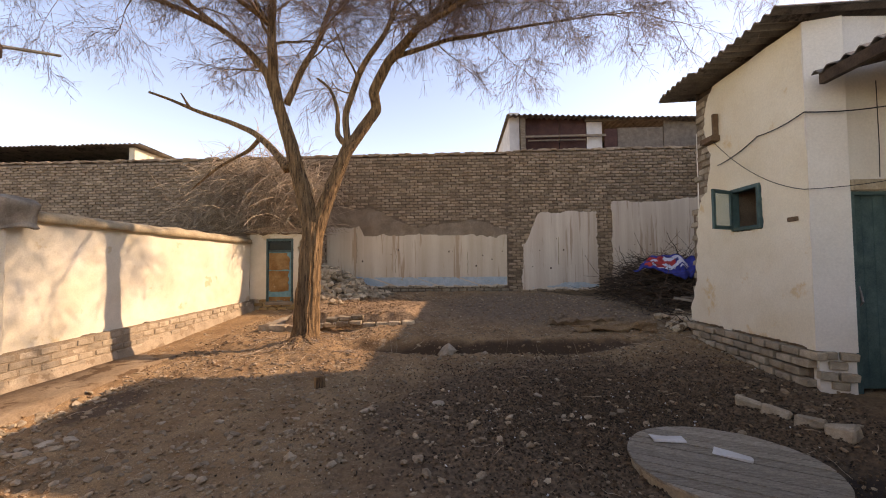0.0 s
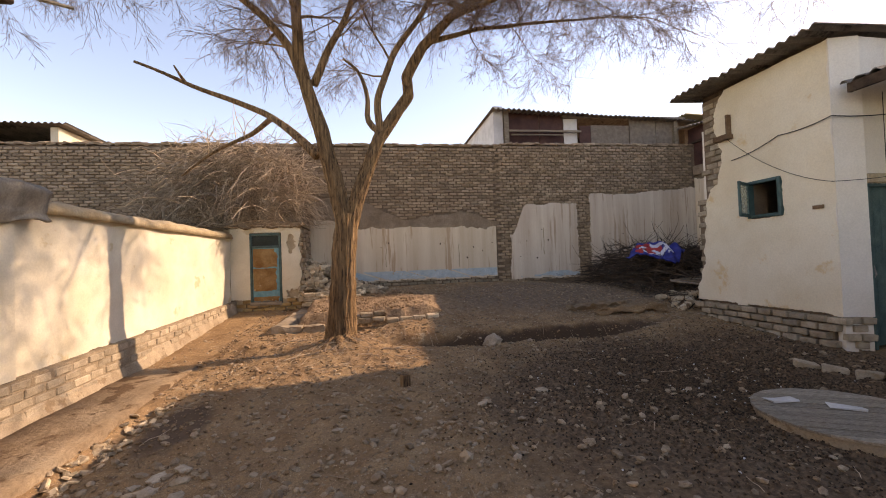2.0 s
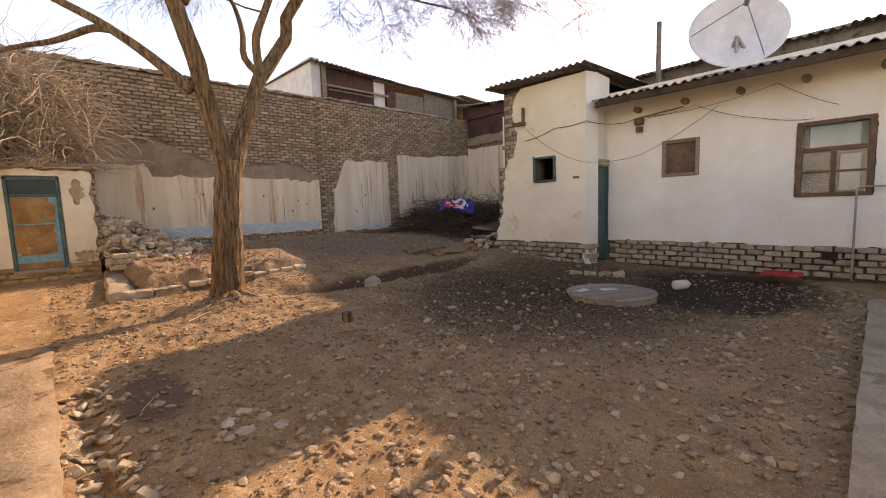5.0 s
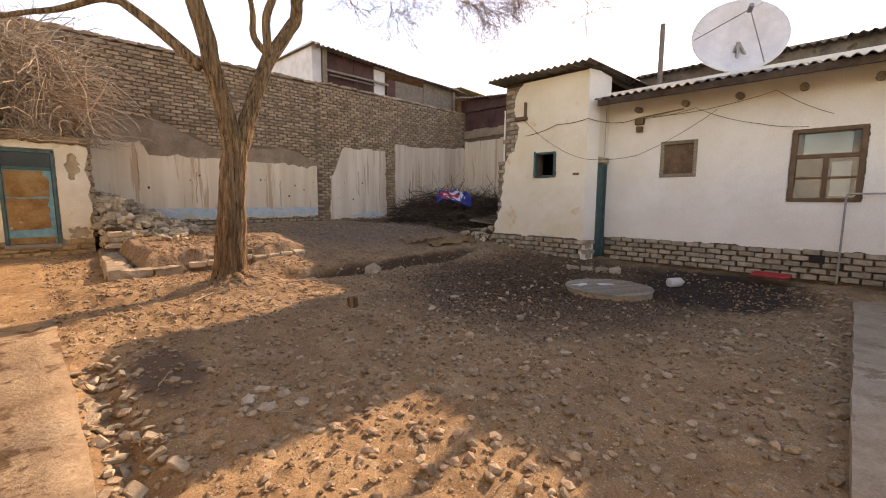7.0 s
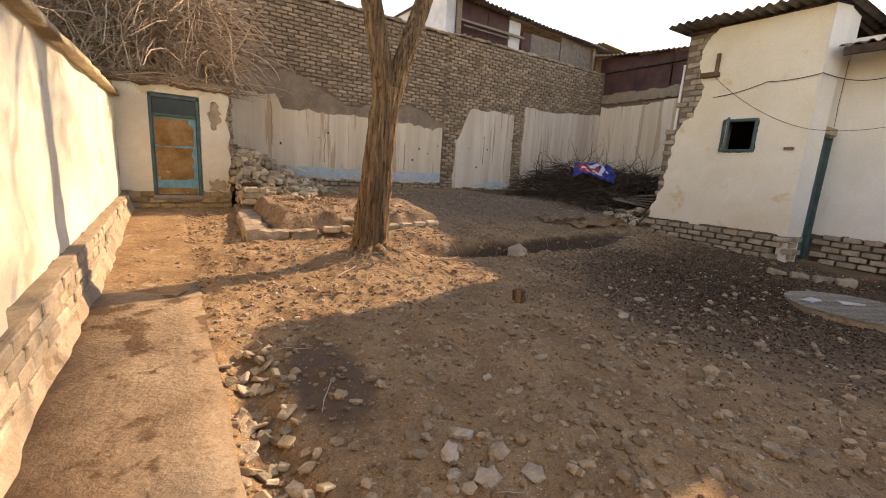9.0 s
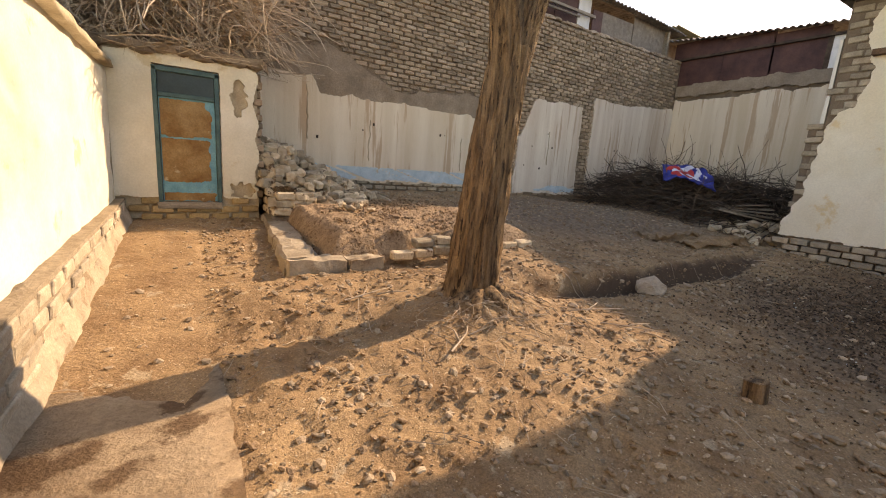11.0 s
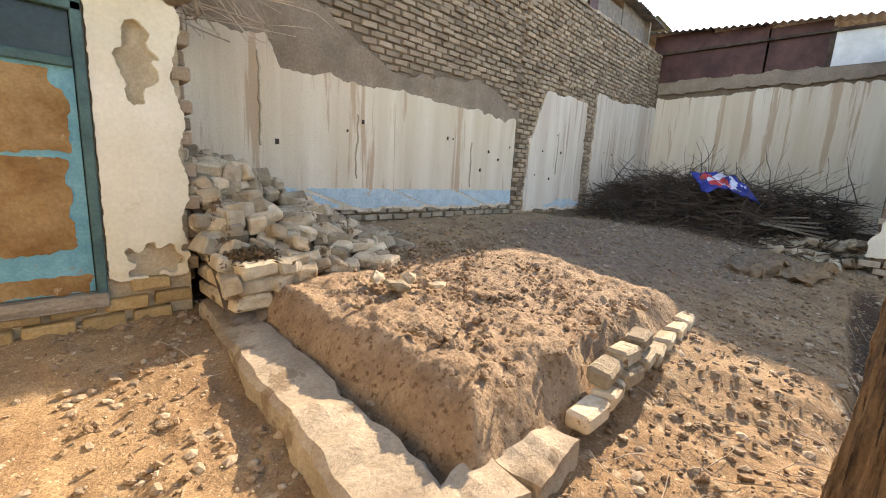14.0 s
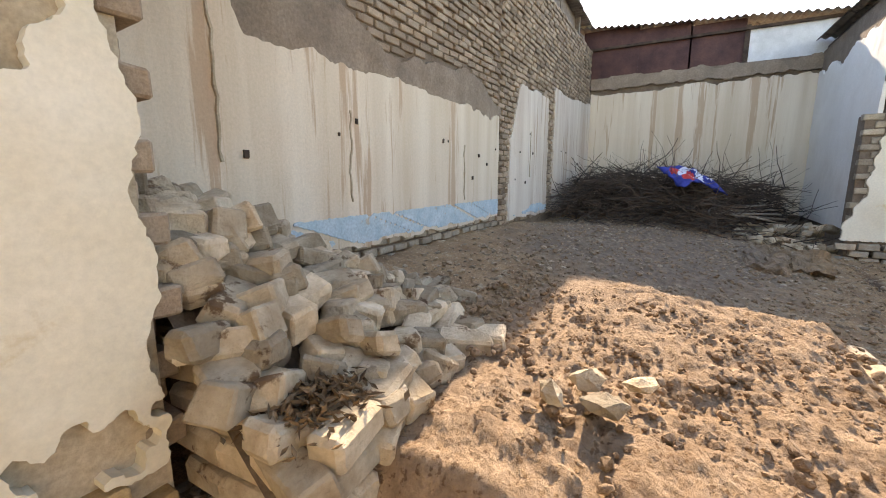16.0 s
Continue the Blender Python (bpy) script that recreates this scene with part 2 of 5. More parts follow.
# ---- building helpers ----
class Build:
    """Collects vertices and faces for one mesh."""

    def __init__(self):
        self.v, self.f = [], []

    def add(self, verts, faces):
        o = len(self.v)
        self.v.extend(verts)
        self.f.extend(tuple(i + o for i in f) for f in faces)

    def box(self, lo, hi, jit=0.0, m=None):
        vs = [Vector((x, y, z)) for z in (lo[2], hi[2]) for y in (lo[1], hi[1]) for x in (lo[0], hi[0])]
        if jit:
            vs = [v + Vector([random.uniform(-jit, jit) for _ in range(3)]) for v in vs]
        if m:
            vs = [m @ v for v in vs]
        self.add(vs, [(0, 2, 3, 1), (4, 5, 7, 6), (0, 1, 5, 4), (2, 6, 7, 3), (0, 4, 6, 2), (1, 3, 7, 5)])

    def tube(self, pts, radii, sides=6, rough=0.0, ridge=0.0):
        pts = [Vector(p) for p in pts]
        n, vs = len(pts), []
        for i, p in enumerate(pts):
            d = (pts[min(i + 1, n - 1)] - pts[max(i - 1, 0)]).normalized()
            a = d.cross(Vector((0.31, 0.95, 0.11))).normalized()
            b = d.cross(a)
            for s in range(sides):
                t = 2 * math.pi * s / sides
                r = radii[i] * (1 + (rough * noise.noise((p.x * 2 + 3 * math.cos(t), p.z * 1.2, 3 * math.sin(t))) if rough else 0))
                if ridge:
                    w = t + 0.25 * noise.noise((p.z * 1.1, p.x * 0.5, 1.0))
                    r *= 1 - ridge + ridge * 2.2 * (abs(noise.noise((7 * math.cos(w), 7 * math.sin(w), p.z * 1.3))) + 0.6 * abs(noise.noise((13 * math.cos(w), 13 * math.sin(w), p.z * 3.0))) + 0.35 * abs(noise.noise((22 * math.cos(w), 22 * math.sin(w), p.z * 9.0))))
                vs.append(p + r * (math.cos(t) * a + math.sin(t) * b))
        fs = [(i * sides + s, i * sides + (s + 1) % sides, (i + 1) * sides + (s + 1) % sides, (i + 1) * sides + s) for i in range(n - 1) for s in range(sides)]
        self.add(vs, fs + [tuple(range(sides))[::-1], tuple((n - 1) * sides + s for s in range(sides))])

    def mesh(self, name, material, smooth=False):
        me = bpy.data.meshes.new(name)
        me.from_pydata([tuple(v) for v in self.v], [], self.f)
        me.materials.append(material)
        if smooth:
            me.polygons.foreach_set("use_smooth", [True] * len(me.polygons))
        me.update()
        return me


def part(name, b, material, parent=None, label="", smooth=False):
    """One mesh object from a Build, under a thing or a part."""
    ob = new(name, b.mesh(name, material, smooth))
    ob.parent = parent
    return tagged(ob, label)


def empty(name, label, category, group="", kind="", at=(0, 0, 0)):
    ob = new(name)
    ob.location = at
    ob.empty_display_size = 0.1
    return tagged(ob, label, category, group, kind)


def under(ob, parent):
    """Make ob a child without moving it."""
    bpy.context.view_layer.update()
    ob.parent = parent
    ob.matrix_parent_inverse = parent.matrix_world.inverted()
    return ob


def bevelled(lo, hi, bevel, jit=0.0, cuts=0):
    """A bevelled, slightly uneven block as a Build."""
    bm = bmesh.new()
    bmesh.ops.create_cube(bm, size=1.0)
    for v in bm.verts:
        v.co = Vector([lo[i] + (v.co[i] + 0.5) * (hi[i] - lo[i]) + random.uniform(-jit, jit) for i in range(3)])
    if cuts:
        bmesh.ops.subdivide_edges(bm, edges=bm.edges[:], cuts=cuts, use_grid_fill=True)
        for v in bm.verts:
            v.co += noise.noise_vector(v.co * 9) * jit * 1.5
    else:
        bmesh.ops.bevel(bm, geom=bm.edges[:], offset=bevel, segments=1, affect="EDGES", profile=0.5)
    bm.verts.index_update()
    b = Build()
    b.add([v.co.copy() for v in bm.verts], [tuple(v.index for v in f.verts) for f in bm.faces])
    bm.free()
    return b


def n1(x, s=1.0, seed=0.0):
    return noise.noise((x * s, seed, 0.37 + seed))


def sheet(base, u0, u1, v0, v1, step, mask, depth, wave=0.008):
    """A slab of plaster in the plane of base (x along, y into the wall, z up), kept where mask(u, v) holds, with a broken edge."""
    nu, nv = max(1, round((u1 - u0) / step)), max(1, round((v1 - v0) / step))
    us, vs = [u0 + (u1 - u0) * i / nu for i in range(nu + 1)], [v0 + (v1 - v0) * j / nv for j in range(nv + 1)]
    on = [[bool(mask((us[i] + us[i + 1]) / 2, (vs[j] + vs[j + 1]) / 2)) for j in range(nv)] for i in range(nu)]
    b, front, back = Build(), {}, {}

    def get(i, j, store, d):
        if (i, j) not in store:
            around = [on[a][c] for a in (i - 1, i) for c in (j - 1, j) if 0 <= a < nu and 0 <= c < nv]
            rim = not all(around) and 0 < i < nu and 0 < j < nv
            cells = [(p, q) for p in (-1, 0) for q in (-1, 0) if 0 <= i + p < nu and 0 <= j + q < nv]
            lit = [c for c in cells if on[i + c[0]][j + c[1]]]
            du, dv = ((random.Random(i * 977 + j).uniform(-0.3, 0.3) * step, random.Random(i * 31 + j * 7).uniform(-0.3, 0.3) * step) if rim else (0, 0))
            if rim and len(lit) in (1, 3):
                c = lit[0] if len(lit) == 1 else [q for q in cells if q not in lit][0]
                du, dv = du * 0.5 + (c[0] + 0.5) * 0.66 * step, dv * 0.5 + (c[1] + 0.5) * 0.66 * step
            w = wave * noise.noise((us[i] * 1.7, vs[j] * 1.7, 2.0)) + wave * 0.4 * noise.noise((us[i] * 6, vs[j] * 6, 5.0))
            store[(i, j)] = len(b.v)
            b.v.append(base @ Vector((us[i] + du, d - (w if d < 0.001 else 0), vs[j] + dv)))
        return store[(i, j)]

    for i in range(nu):
        for j in range(nv):
            if not on[i][j]:
                continue
            b.f.append(tuple(get(a, c, front, 0.0) for a, c in ((i, j), (i + 1, j), (i + 1, j + 1), (i, j + 1))))
            for (a, c), (p, q), (r, s) in (((i - 1, j), (i, j + 1), (i, j)), ((i + 1, j), (i + 1, j), (i + 1, j + 1)), ((i, j - 1), (i, j), (i + 1, j)), ((i, j + 1), (i + 1, j + 1), (i, j + 1))):
                if not (0 <= a < nu and 0 <= c < nv) or not on[a][c]:
                    b.f.append((get(r, s, front, 0.0), get(p, q, front, 0.0), get(p, q, back, depth), get(r, s, back, depth)))
    return b


BRICKS = {}


def brick_meshes(length, height, depth, material, count=6):
    key = (length, height, depth, material.name)
    if key not in BRICKS:
        state = random.getstate()
        random.seed(str(key))
        BRICKS[key] = []
        for _ in range(count):
            b = bevelled((-length / 2, 0, -height / 2), (length / 2, depth, height / 2), 0.009, 0.007)
            BRICKS[key].append((b, b.mesh("brick", material)))
        random.setstate(state)
    return BRICKS[key]


def lay(parent, base, u0, u1, v0, v1, length, height, depth, material, material_all, keep=None, near=None, gap=0.018, limit=300):
    """Courses of bricks in the plane of base. The nearest are objects of their own, the rest one part."""
    kinds, places, rest, row = brick_meshes(length, height, depth, material), [], Build(), 0
    v = v0 + height / 2
    while v + height / 2 <= v1 + 0.02:
        u = u0 + (length / 2 if row % 2 else 0) + random.uniform(-0.02, 0.02)
        while u < u1:
            k = random.random()
            if u0 - 0.01 <= u - length / 2 + 0.02 and u + length / 2 - 0.02 <= u1 + 0.03 and (keep is None or keep(u, v)):
                places.append((u, v + random.uniform(-0.006, 0.006) + 0.02 * n1(u, 0.5, row * 0.1), random.uniform(-0.012, 0.012), random.uniform(-1.5, 1.5), int(k * len(kinds)), random.uniform(0.86, 1.0)))
            u += length + gap
        v += height + gap
        row += 1
    if near:
        places.sort(key=lambda p: near(p[0], p[1]))
    for i, (u, v, d, r, k, s) in enumerate(places):
        m = base @ pose(u, d, v, random.uniform(-1.5, 1.5), r, random.uniform(-2, 2)) @ Matrix.Diagonal((s, 1, 1, 1))
        if i < limit:
            ob = new("brick", kinds[k][1])
            ob.parent = parent
            ob.matrix_local = parent.matrix_local.inverted() @ m if parent else m
        else:
            rest.add([m @ w for w in kinds[k][0].v], kinds[k][0].f)
    if rest.v:
        tagged(part("brick_courses", rest, material_all, parent), kind="stuff")


def corrugated(x0, x1, y0, y1, zf, pitch=0.16, amp=0.026, rows=6, thick=0.012, jag=0.06):
    """A corrugated sheet with waves across y, falling along x."""
    b, ny = Build(), int((y1 - y0) / (pitch / 6))
    for side in (0, 1):
        for j in range(ny + 1):
            y = y0 + (y1 - y0) * j / ny
            jx = jag * n1(math.floor(y / 0.9), 3.1, 1.0)
            for i in range(rows + 1):
                x = x0 + (x1 - x0) * i / rows + (jx if i == 0 else 0)
                b.v.append(Vector((x, y, zf(x, y) + amp * math.sin(2 * math.pi * y / pitch) + 0.02 * n1(math.floor(y / 0.9), 1.3) - side * thick)))
    n = (rows + 1) * (ny + 1)
    for j in range(ny):
        for i in range(rows):
            a = j * (rows + 1) + i
            b.f.append((a, a + 1, a + rows + 2, a + rows + 1))
            b.f.append((n + a, n + a + rows + 1, n + a + rows + 2, n + a + 1))
        for i in (0, rows):
            a = j * (rows + 1) + i
            b.f.append((a, a + rows + 1, n + a + rows + 1, n + a))
    return b


NORTH, EAST, WEST = pose(0, 12.05, 0), lambda x: pose(x, 0, 0, 0, 0, -90), lambda x: pose(x, 0, 0, 0, 0, 90)


# ---- ground ----
def lerp(x, xs, ys):
    return float(np.interp(x, xs, ys))


def smooth(a, b, x):
    t = min(1.0, max(0.0, (x - a) / (b - a)))
    return t * t * (3 - 2 * t)


def lie(x, y):
    """The height of the bare ground."""
    z = lerp(y, (-3, 2, 5, 6.5, 7.3, 7.48, 8.6, 10, 12, 14), (0.0, 0.0, 0.07, 0.18, 0.22, 0.39, 0.52, 0.76, 0.95, 0.95))
    if x < -1.6:
        k = smooth(-1.6, -2.3, x)
        z = z * (1 - k) + k * lerp(y, (-3, 2, 5, 6.5, 8.4, 10, 12, 14), (0.0, 0.0, 0.07, 0.19, 0.38, 0.74, 0.95, 0.95))
    path = lerp(y, (-3, 2, 4, 6.8, 8.5, 10.9), (0.0, 0.02, 0.07, 0.18, 0.33, 0.57))
    w = smooth(-3.62, -3.84, x) if y > 8.3 else smooth(-4.6, -4.9, x)
    z = z * (1 - w) + path * w
    east = lerp(y, (-3, 2, 4.5, 5.5, 7.5, 8.5, 10), (0.12, 0.14, 0.22, 0.28, 0.45, 0.62, 0.80))
    e = smooth(2.0, 3.6, x)
    z = z * (1 - e) + east * e
    z -= 0.16 * math.exp(-((x - 3.2) / 0.9) ** 2 - ((y - 2.4) / 1.2) ** 2)
    z += 0.14 * math.exp(-((x + 2.75) ** 2 + (y - 7.1) ** 2) / 0.30)
    z += 0.05 * math.exp(-((x + 2.9) ** 2 + (y - 6.4) ** 2) / 1.6)
    if -4.9 < x < -4.2 and 3.0 < y < 5.6:
        z -= 0.10 * math.exp(-((x + 4.70) / 0.14) ** 2) * smooth(5.6, 5.2, y)
    z -= 0.10 * math.exp(-((y - 7.25) / 0.16) ** 2) * smooth(-5.0, -4.4, x) * smooth(-3.2, -3.8, x)
    z -= 0.14 * math.exp(-((y - 7.32 - 0.12 * n1(x, 0.8)) / 0.15) ** 2) * smooth(-2.4, -1.8, x) * smooth(2.6, 1.8, x)
    return z


def ground_z(x, y):
    out = max(abs(x) - 9, abs(y - 5) - 10, 0)
    soft = 0.35 if x < -4.85 else 1.0
    rough = 0.035 * noise.noise((x * 1.3, y * 1.3, 0)) + 0.022 * noise.noise((x * 4.5, y * 4.5, 3)) + 0.024 * noise.noise((x * 10, y * 10, 7)) + 0.022 * abs(noise.noise((x * 19, y * 19, 1)))
    return lie(x, y) * (1 - smooth(0, 15, out)) + rough * soft


def axis_steps(a, b, fine, far):
    inner = [a + fine * i for i in range(int((b - a) / fine) + 1)]
    lo, hi, step = [], [], fine
    p, q = inner[0], inner[-1]
    while q < far:
        step *= 1.35
        p, q = p - step, q + step
        lo.append(p)
        hi.append(q)
    return lo[::-1] + inner + hi


def make_ground():
    xs, ys = axis_steps(-6.0, 5.4, 0.036, 600), axis_steps(0.2, 12.2, 0.036, 600)
    b = Build()
    b.v = [(x, y, ground_z(x, y)) for y in ys for x in xs]
    w = len(xs)
    b.f = [(j * w + i, j * w + i + 1, (j + 1) * w + i + 1, (j + 1) * w + i) for j in range(len(ys) - 1) for i in range(w - 1)]
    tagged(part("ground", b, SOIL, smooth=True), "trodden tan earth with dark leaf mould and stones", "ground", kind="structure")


make_ground()


def pebble(r, flat=0.6):
    bm = bmesh.new()
    bmesh.ops.create_icosphere(bm, subdivisions=1, radius=r)
    s = Vector((random.uniform(0.8, 1.4), random.uniform(0.7, 1.1), flat * random.uniform(0.7, 1.2)))
    o = Vector([random.uniform(-50, 50) for _ in range(3)])
    for v in bm.verts:
        v.co = Vector(v.co * (1 + 0.45 * noise.noise(v.co / r * 0.9 + o))) * s
    bm.verts.index_update()
    b = Build()
    b.add([v.co.copy() for v in bm.verts], [tuple(v.index for v in f.verts) for f in bm.faces])
    bm.free()
    return b


def scatter():
    """Small stones and clods over the yard."""
    kinds = [pebble(1.0) for _ in range(14)]
    out = Build()
    n = 0
    while n < 15000:
        x, y = random.uniform(-5.5, 4.6), random.uniform(0.4, 11.8)
        if noise.noise((x * 0.8, y * 0.8, 4)) + random.random() * 1.2 < 0.35 or (x < -4.85 and random.random() < 0.8) or (((x - 1.8) / 2.8) ** 2 + ((y - 4.2) / 2.5) ** 2 < 1 and random.random() < 0.72):
            continue
        n += 1
        if (x - 3.4) ** 2 + (y - 2.2) ** 2 < 2.2 and random.random() < 0.85:
            continue
        r = 0.006 + 0.034 * random.random() ** 5 * (1.25 if y < 5 else 0.8)
        m = Matrix.Translation((x, y, ground_z(x, y) + r * 0.2)) @ Euler([random.uniform(-0.4, 0.4), random.uniform(-0.4, 0.4), random.uniform(0, 6.3)]).to_matrix().to_4x4() @ Matrix.Scale(r, 4)
        k = random.choice(kinds)
        out.add([m @ v for v in k.v], k.f)
    tagged(part("pebbles", out, STONE), "small tan pebbles and clods strewn over the earth", "pebbles", kind="stuff")

    bits = Build()
    for i in range(24000):
        x, y = random.uniform(-4.85, 4.2), random.uniform(0.42, 11.5)
        if ((x - 1.8) / 2.8) ** 2 + ((y - 4.2) / 2.5) ** 2 < 1 and random.random() < 0.8:
            continue
        r = 0.005 + 0.022 * random.random() ** 3.5
        m = Matrix.Translation((x, y, ground_z(x, y) + r * 0.3)) @ Euler([random.uniform(-0.6, 0.6), random.uniform(-0.6, 0.6), random.uniform(0, 6.3)]).to_matrix().to_4x4() @ Matrix.Scale(r, 4)
        k = random.choice(kinds)
        bits.add([m @ v for v in k.v], k.f)
    tagged(part("earth_crumbs", bits, MOUND), "dry crumbs of tan earth on the ground", "earth", kind="stuff")


scatter()


def mulch():
    """Dark leaf mould and rotted chips over the shaded half of the yard, with pale specks."""
    dark, pale = Build(), Build()
    for i in range(20000):
        x, y = random.gauss(1.7, 1.2), random.gauss(4.5, 1.1)
        if not (-2.0 < x < 4.0 and 0.6 < y < 7.2):
            continue
        l, w = random.uniform(0.005, 0.02), random.uniform(0.004, 0.012)
        m = pose(x, y, ground_z(x, y) + 0.008, random.uniform(-45, 45), random.uniform(-45, 45), random.uniform(0, 360))
        b = pale if i % 150 == 0 else dark
        b.add([m @ Vector(v) for v in ((-l, 0, 0), (0, -w, 0.003), (l, 0, 0), (0, w, 0.006), (0, 0, -0.012))], [(0, 1, 2, 3), (1, 0, 4), (2, 1, 4), (3, 2, 4), (0, 3, 4)])
    tagged(part("leaf_mould", dark, simple("leaf_mould", (0.075, 0.047, 0.03), (0.22, 0.145, 0.09), 12.0, 0.95, 0.3, 60.0, island=0.6)), "dark rotted leaves and chips over the earth", "leaf litter", kind="stuff")
    tagged(part("plaster_specks", pale, WHITEBOARD), "pale plaster crumbs strewn on dark earth", "crumbs", kind="stuff")


mulch()

# ---- north wall: tall adobe wall with broken plaster ----
wall_north = Build()
wall_north.box((-19, 12.08, 0), (1.45, 12.5, 4.93))
wall_north.box((1.45, 12.075, 0), (8.4, 12.5, 4.99))
wall_north = tagged(part("wall_north", wall_north, MORTAR), "tall grey-brown adobe brick wall with flaking plaster", "wall", kind="structure")


def plaster_low(u, v):
    top = 2.58 + 0.09 * n1(u, 1.4) + 0.06 * n1(u, 5.0, 3) + (0.28 * smooth(-2.85, -3.05, u))
    return 1.10 + 0.05 * n1(u, 3.0, 7) < v < top


def panel_a(u, v):
    top = 3.22 + 0.10 * n1(u, 2, 5) - 0.9 * smooth(2.25, 1.75, u) * (1 if u < 2.25 else 0)
    return 1.72 + 0.06 * n1(v, 3, 2) < u < 3.86 + 0.05 * n1(v, 4, 9) and 1.0 + 0.06 * n1(u, 3, 1) < v < top


def panel_b(u, v):
    return 4.28 + 0.06 * n1(v, 4, 4) < u and 1.0 < v < 3.46 + 0.07 * n1(u, 1.5, 6) + 0.03 * n1(u, 6, 2) + 0.05 * (u - 4.3)


def mud_band(u, v):
    return 2.5 < v < 2.92 + 0.22 * n1(u, 0.9, 12) + 0.12 * n1(u, 3.0, 2) + (0.5 * smooth(-1.5, -3.2, u))


part("plaster", sheet(pose(0, 12.02, 0), -4.0, 1.28, 1.0, 3.0, 0.03, plaster_low, 0.07), STREAKED, wall_north, "cream plaster with rusty streaks")
part("plaster", sheet(pose(0, 12.02, 0), 1.6, 4.0, 0.9, 3.4, 0.03, panel_a, 0.07), STREAKED2, wall_north, "grey-pink streaked plaster panel")
part("plaster", sheet(pose(0, 12.02, 0), 4.2, 7.9, 0.9, 3.9, 0.03, panel_b, 0.07), STREAKED2, wall_north, "grey streaked plaster panel")
part("mud_coat", sheet(pose(0, 12.035, 0), -7.0, 1.40, 2.4, 3.7, 0.03, mud_band, 0.05, 0.02), MUDCOAT, wall_north, "rough mud smear over the bricks")
part("painted_band", sheet(pose(0, 12.012, 0), -3.3, 1.27, 1.0, 1.5, 0.025, lambda u, v: 1.14 + 0.05 * n1(u, 3.0, 7) < v < 1.38 + 0.02 * n1(u, 2, 8) and n1(u * 3 + v * 9, 2.0, 3) > -0.45, 0.02, 0.004), BLUEBAND, wall_north, "pale blue painted base band")
part("painted_band", sheet(pose(0, 12.012, 0), 2.0, 3.86, 0.95, 1.5, 0.025, lambda u, v: 1.06 + 0.06 * n1(u, 3, 1) < v < 1.06 + 0.16 * smooth(2.0, 3.8, u) + 0.10 * n1(u, 3, 8), 0.02, 0.004), BLUEBAND, wall_north, "pale blue painted base band")
random.seed(21)
for i in range(22):
    u, v = random.uniform(-3.7, 7.4), random.uniform(1.55, 2.45)
    if 1.2 < u < 1.9 or 3.75 < u < 4.4:
        continue
    w = random.uniform(0.008, 0.02)
    b = bevelled((u - w, 12.005, v - w * 1.4), (u + w, 12.03, v + w * 1.4), 0.004, 0.004)
    part("peg_hole", b, DARKWOOD, wall_north)
for u, v0, v1 in ((-1.95, 1.5, 2.25), (0.15, 1.42, 2.1), (2.75, 1.7, 2.5), (-3.1, 1.8, 2.7)):
    b = Build()
    b.tube([(u + 0.03 * n1(v0 + 0.06 * k, 9, u), 12.016, v0 + (v1 - v0) * k / 12) for k in range(13)], [0.011 + 0.007 * n1(k, 0.9, u) for k in range(13)], 5)
    part("crack", b, UNDERCOAT, wall_north, "crumbled crack in the plaster")
capping = Build()
for i in range(150):
    u = -18.5 + i * 0.178
    capping.add(*(lambda b: ([pose(u, 12.27, 4.94 + (0.05 if u > 1.45 else 0) + 0.03 * random.random(), 0, random.uniform(-6, 6), random.uniform(-10, 10)) @ v for v in b.v], b.f))(bevelled((-0.10, -0.22, 0), (0.10, 0.2, 0.07), 0.015, 0.02)))
part("capping", capping, ADOBE_ALL, wall_north, "uneven row of capping bricks")

# ---- east wall and the shed over it ----
wall_east = Build()
wall_east.box((7.94, 3.0, 0), (8.3, 12.5, 4.36))
wall_east = tagged(part("wall_east", wall_east, MORTAR), "stained adobe wall below a rusty shed", "wall", kind="structure")
part("plaster", sheet(EAST(7.9), -12.03, -4.0, 0.8, 4.1, 0.05, lambda u, v: v < 3.95 + 0.08 * n1(u, 1.2, 3) + 0.05 * n1(u, 5, 2), 0.05), STREAKED, wall_east, "pinkish plaster with rusty vertical streaks")
rag = sheet(EAST(7.86), -12.03, -6.0, 4.0, 4.5, 0.04, lambda u, v: 4.05 + 0.05 * n1(u, 4, 2) < v < 4.33 + 0.10 * n1(u, 2.5, 6), 0.09, 0.02)
part("mud_coat", rag, MUDCOAT, wall_east, "crumbling mud wall top")

shed = empty("shed", "long shed of rusty sheets under a corrugated roof", "shed", at=(9.0, 8.5, 4.36))
for y0, y1 in ((10.9, 12.3), (9.70, 10.92), (8.6, 9.74)):
    b = Build()
    b.box((7.98 + 0.01 * (y0 < 10), y0, 4.30), (8.02, y1, 5.12 + 0.09 * (y1 - 7)))
    under(part("panel", b, RUST), shed)
b = Build()
b.box((7.97, 6.6, 4.36), (8.03, 8.57, 5.15))
under(part("panel", b, WHITEBOARD, label="pale sheet panel"), shed)
b = Build()
b.box((7.95, 8.52, 4.36), (7.965, 8.62, 5.2))
b.box((7.9, 4.0, 5.08), (8.0, 12.4, 5.14), 0.0)
under(part("rail", b, DARKWOOD), shed)
under(part("roof", corrugated(7.72, 11.5, 3.5, 12.45, lambda x, y: 5.20 + 0.085 * (y - 7) + 0.10 * (x - 7.7)), ASBESTOS), shed)

# ---- rooftop shed on the north wall ----
loft = empty("rooftop_shed", "patched shed of rusty sheets and boards above the wall", "shed", at=(4.6, 13.6, 4.95))


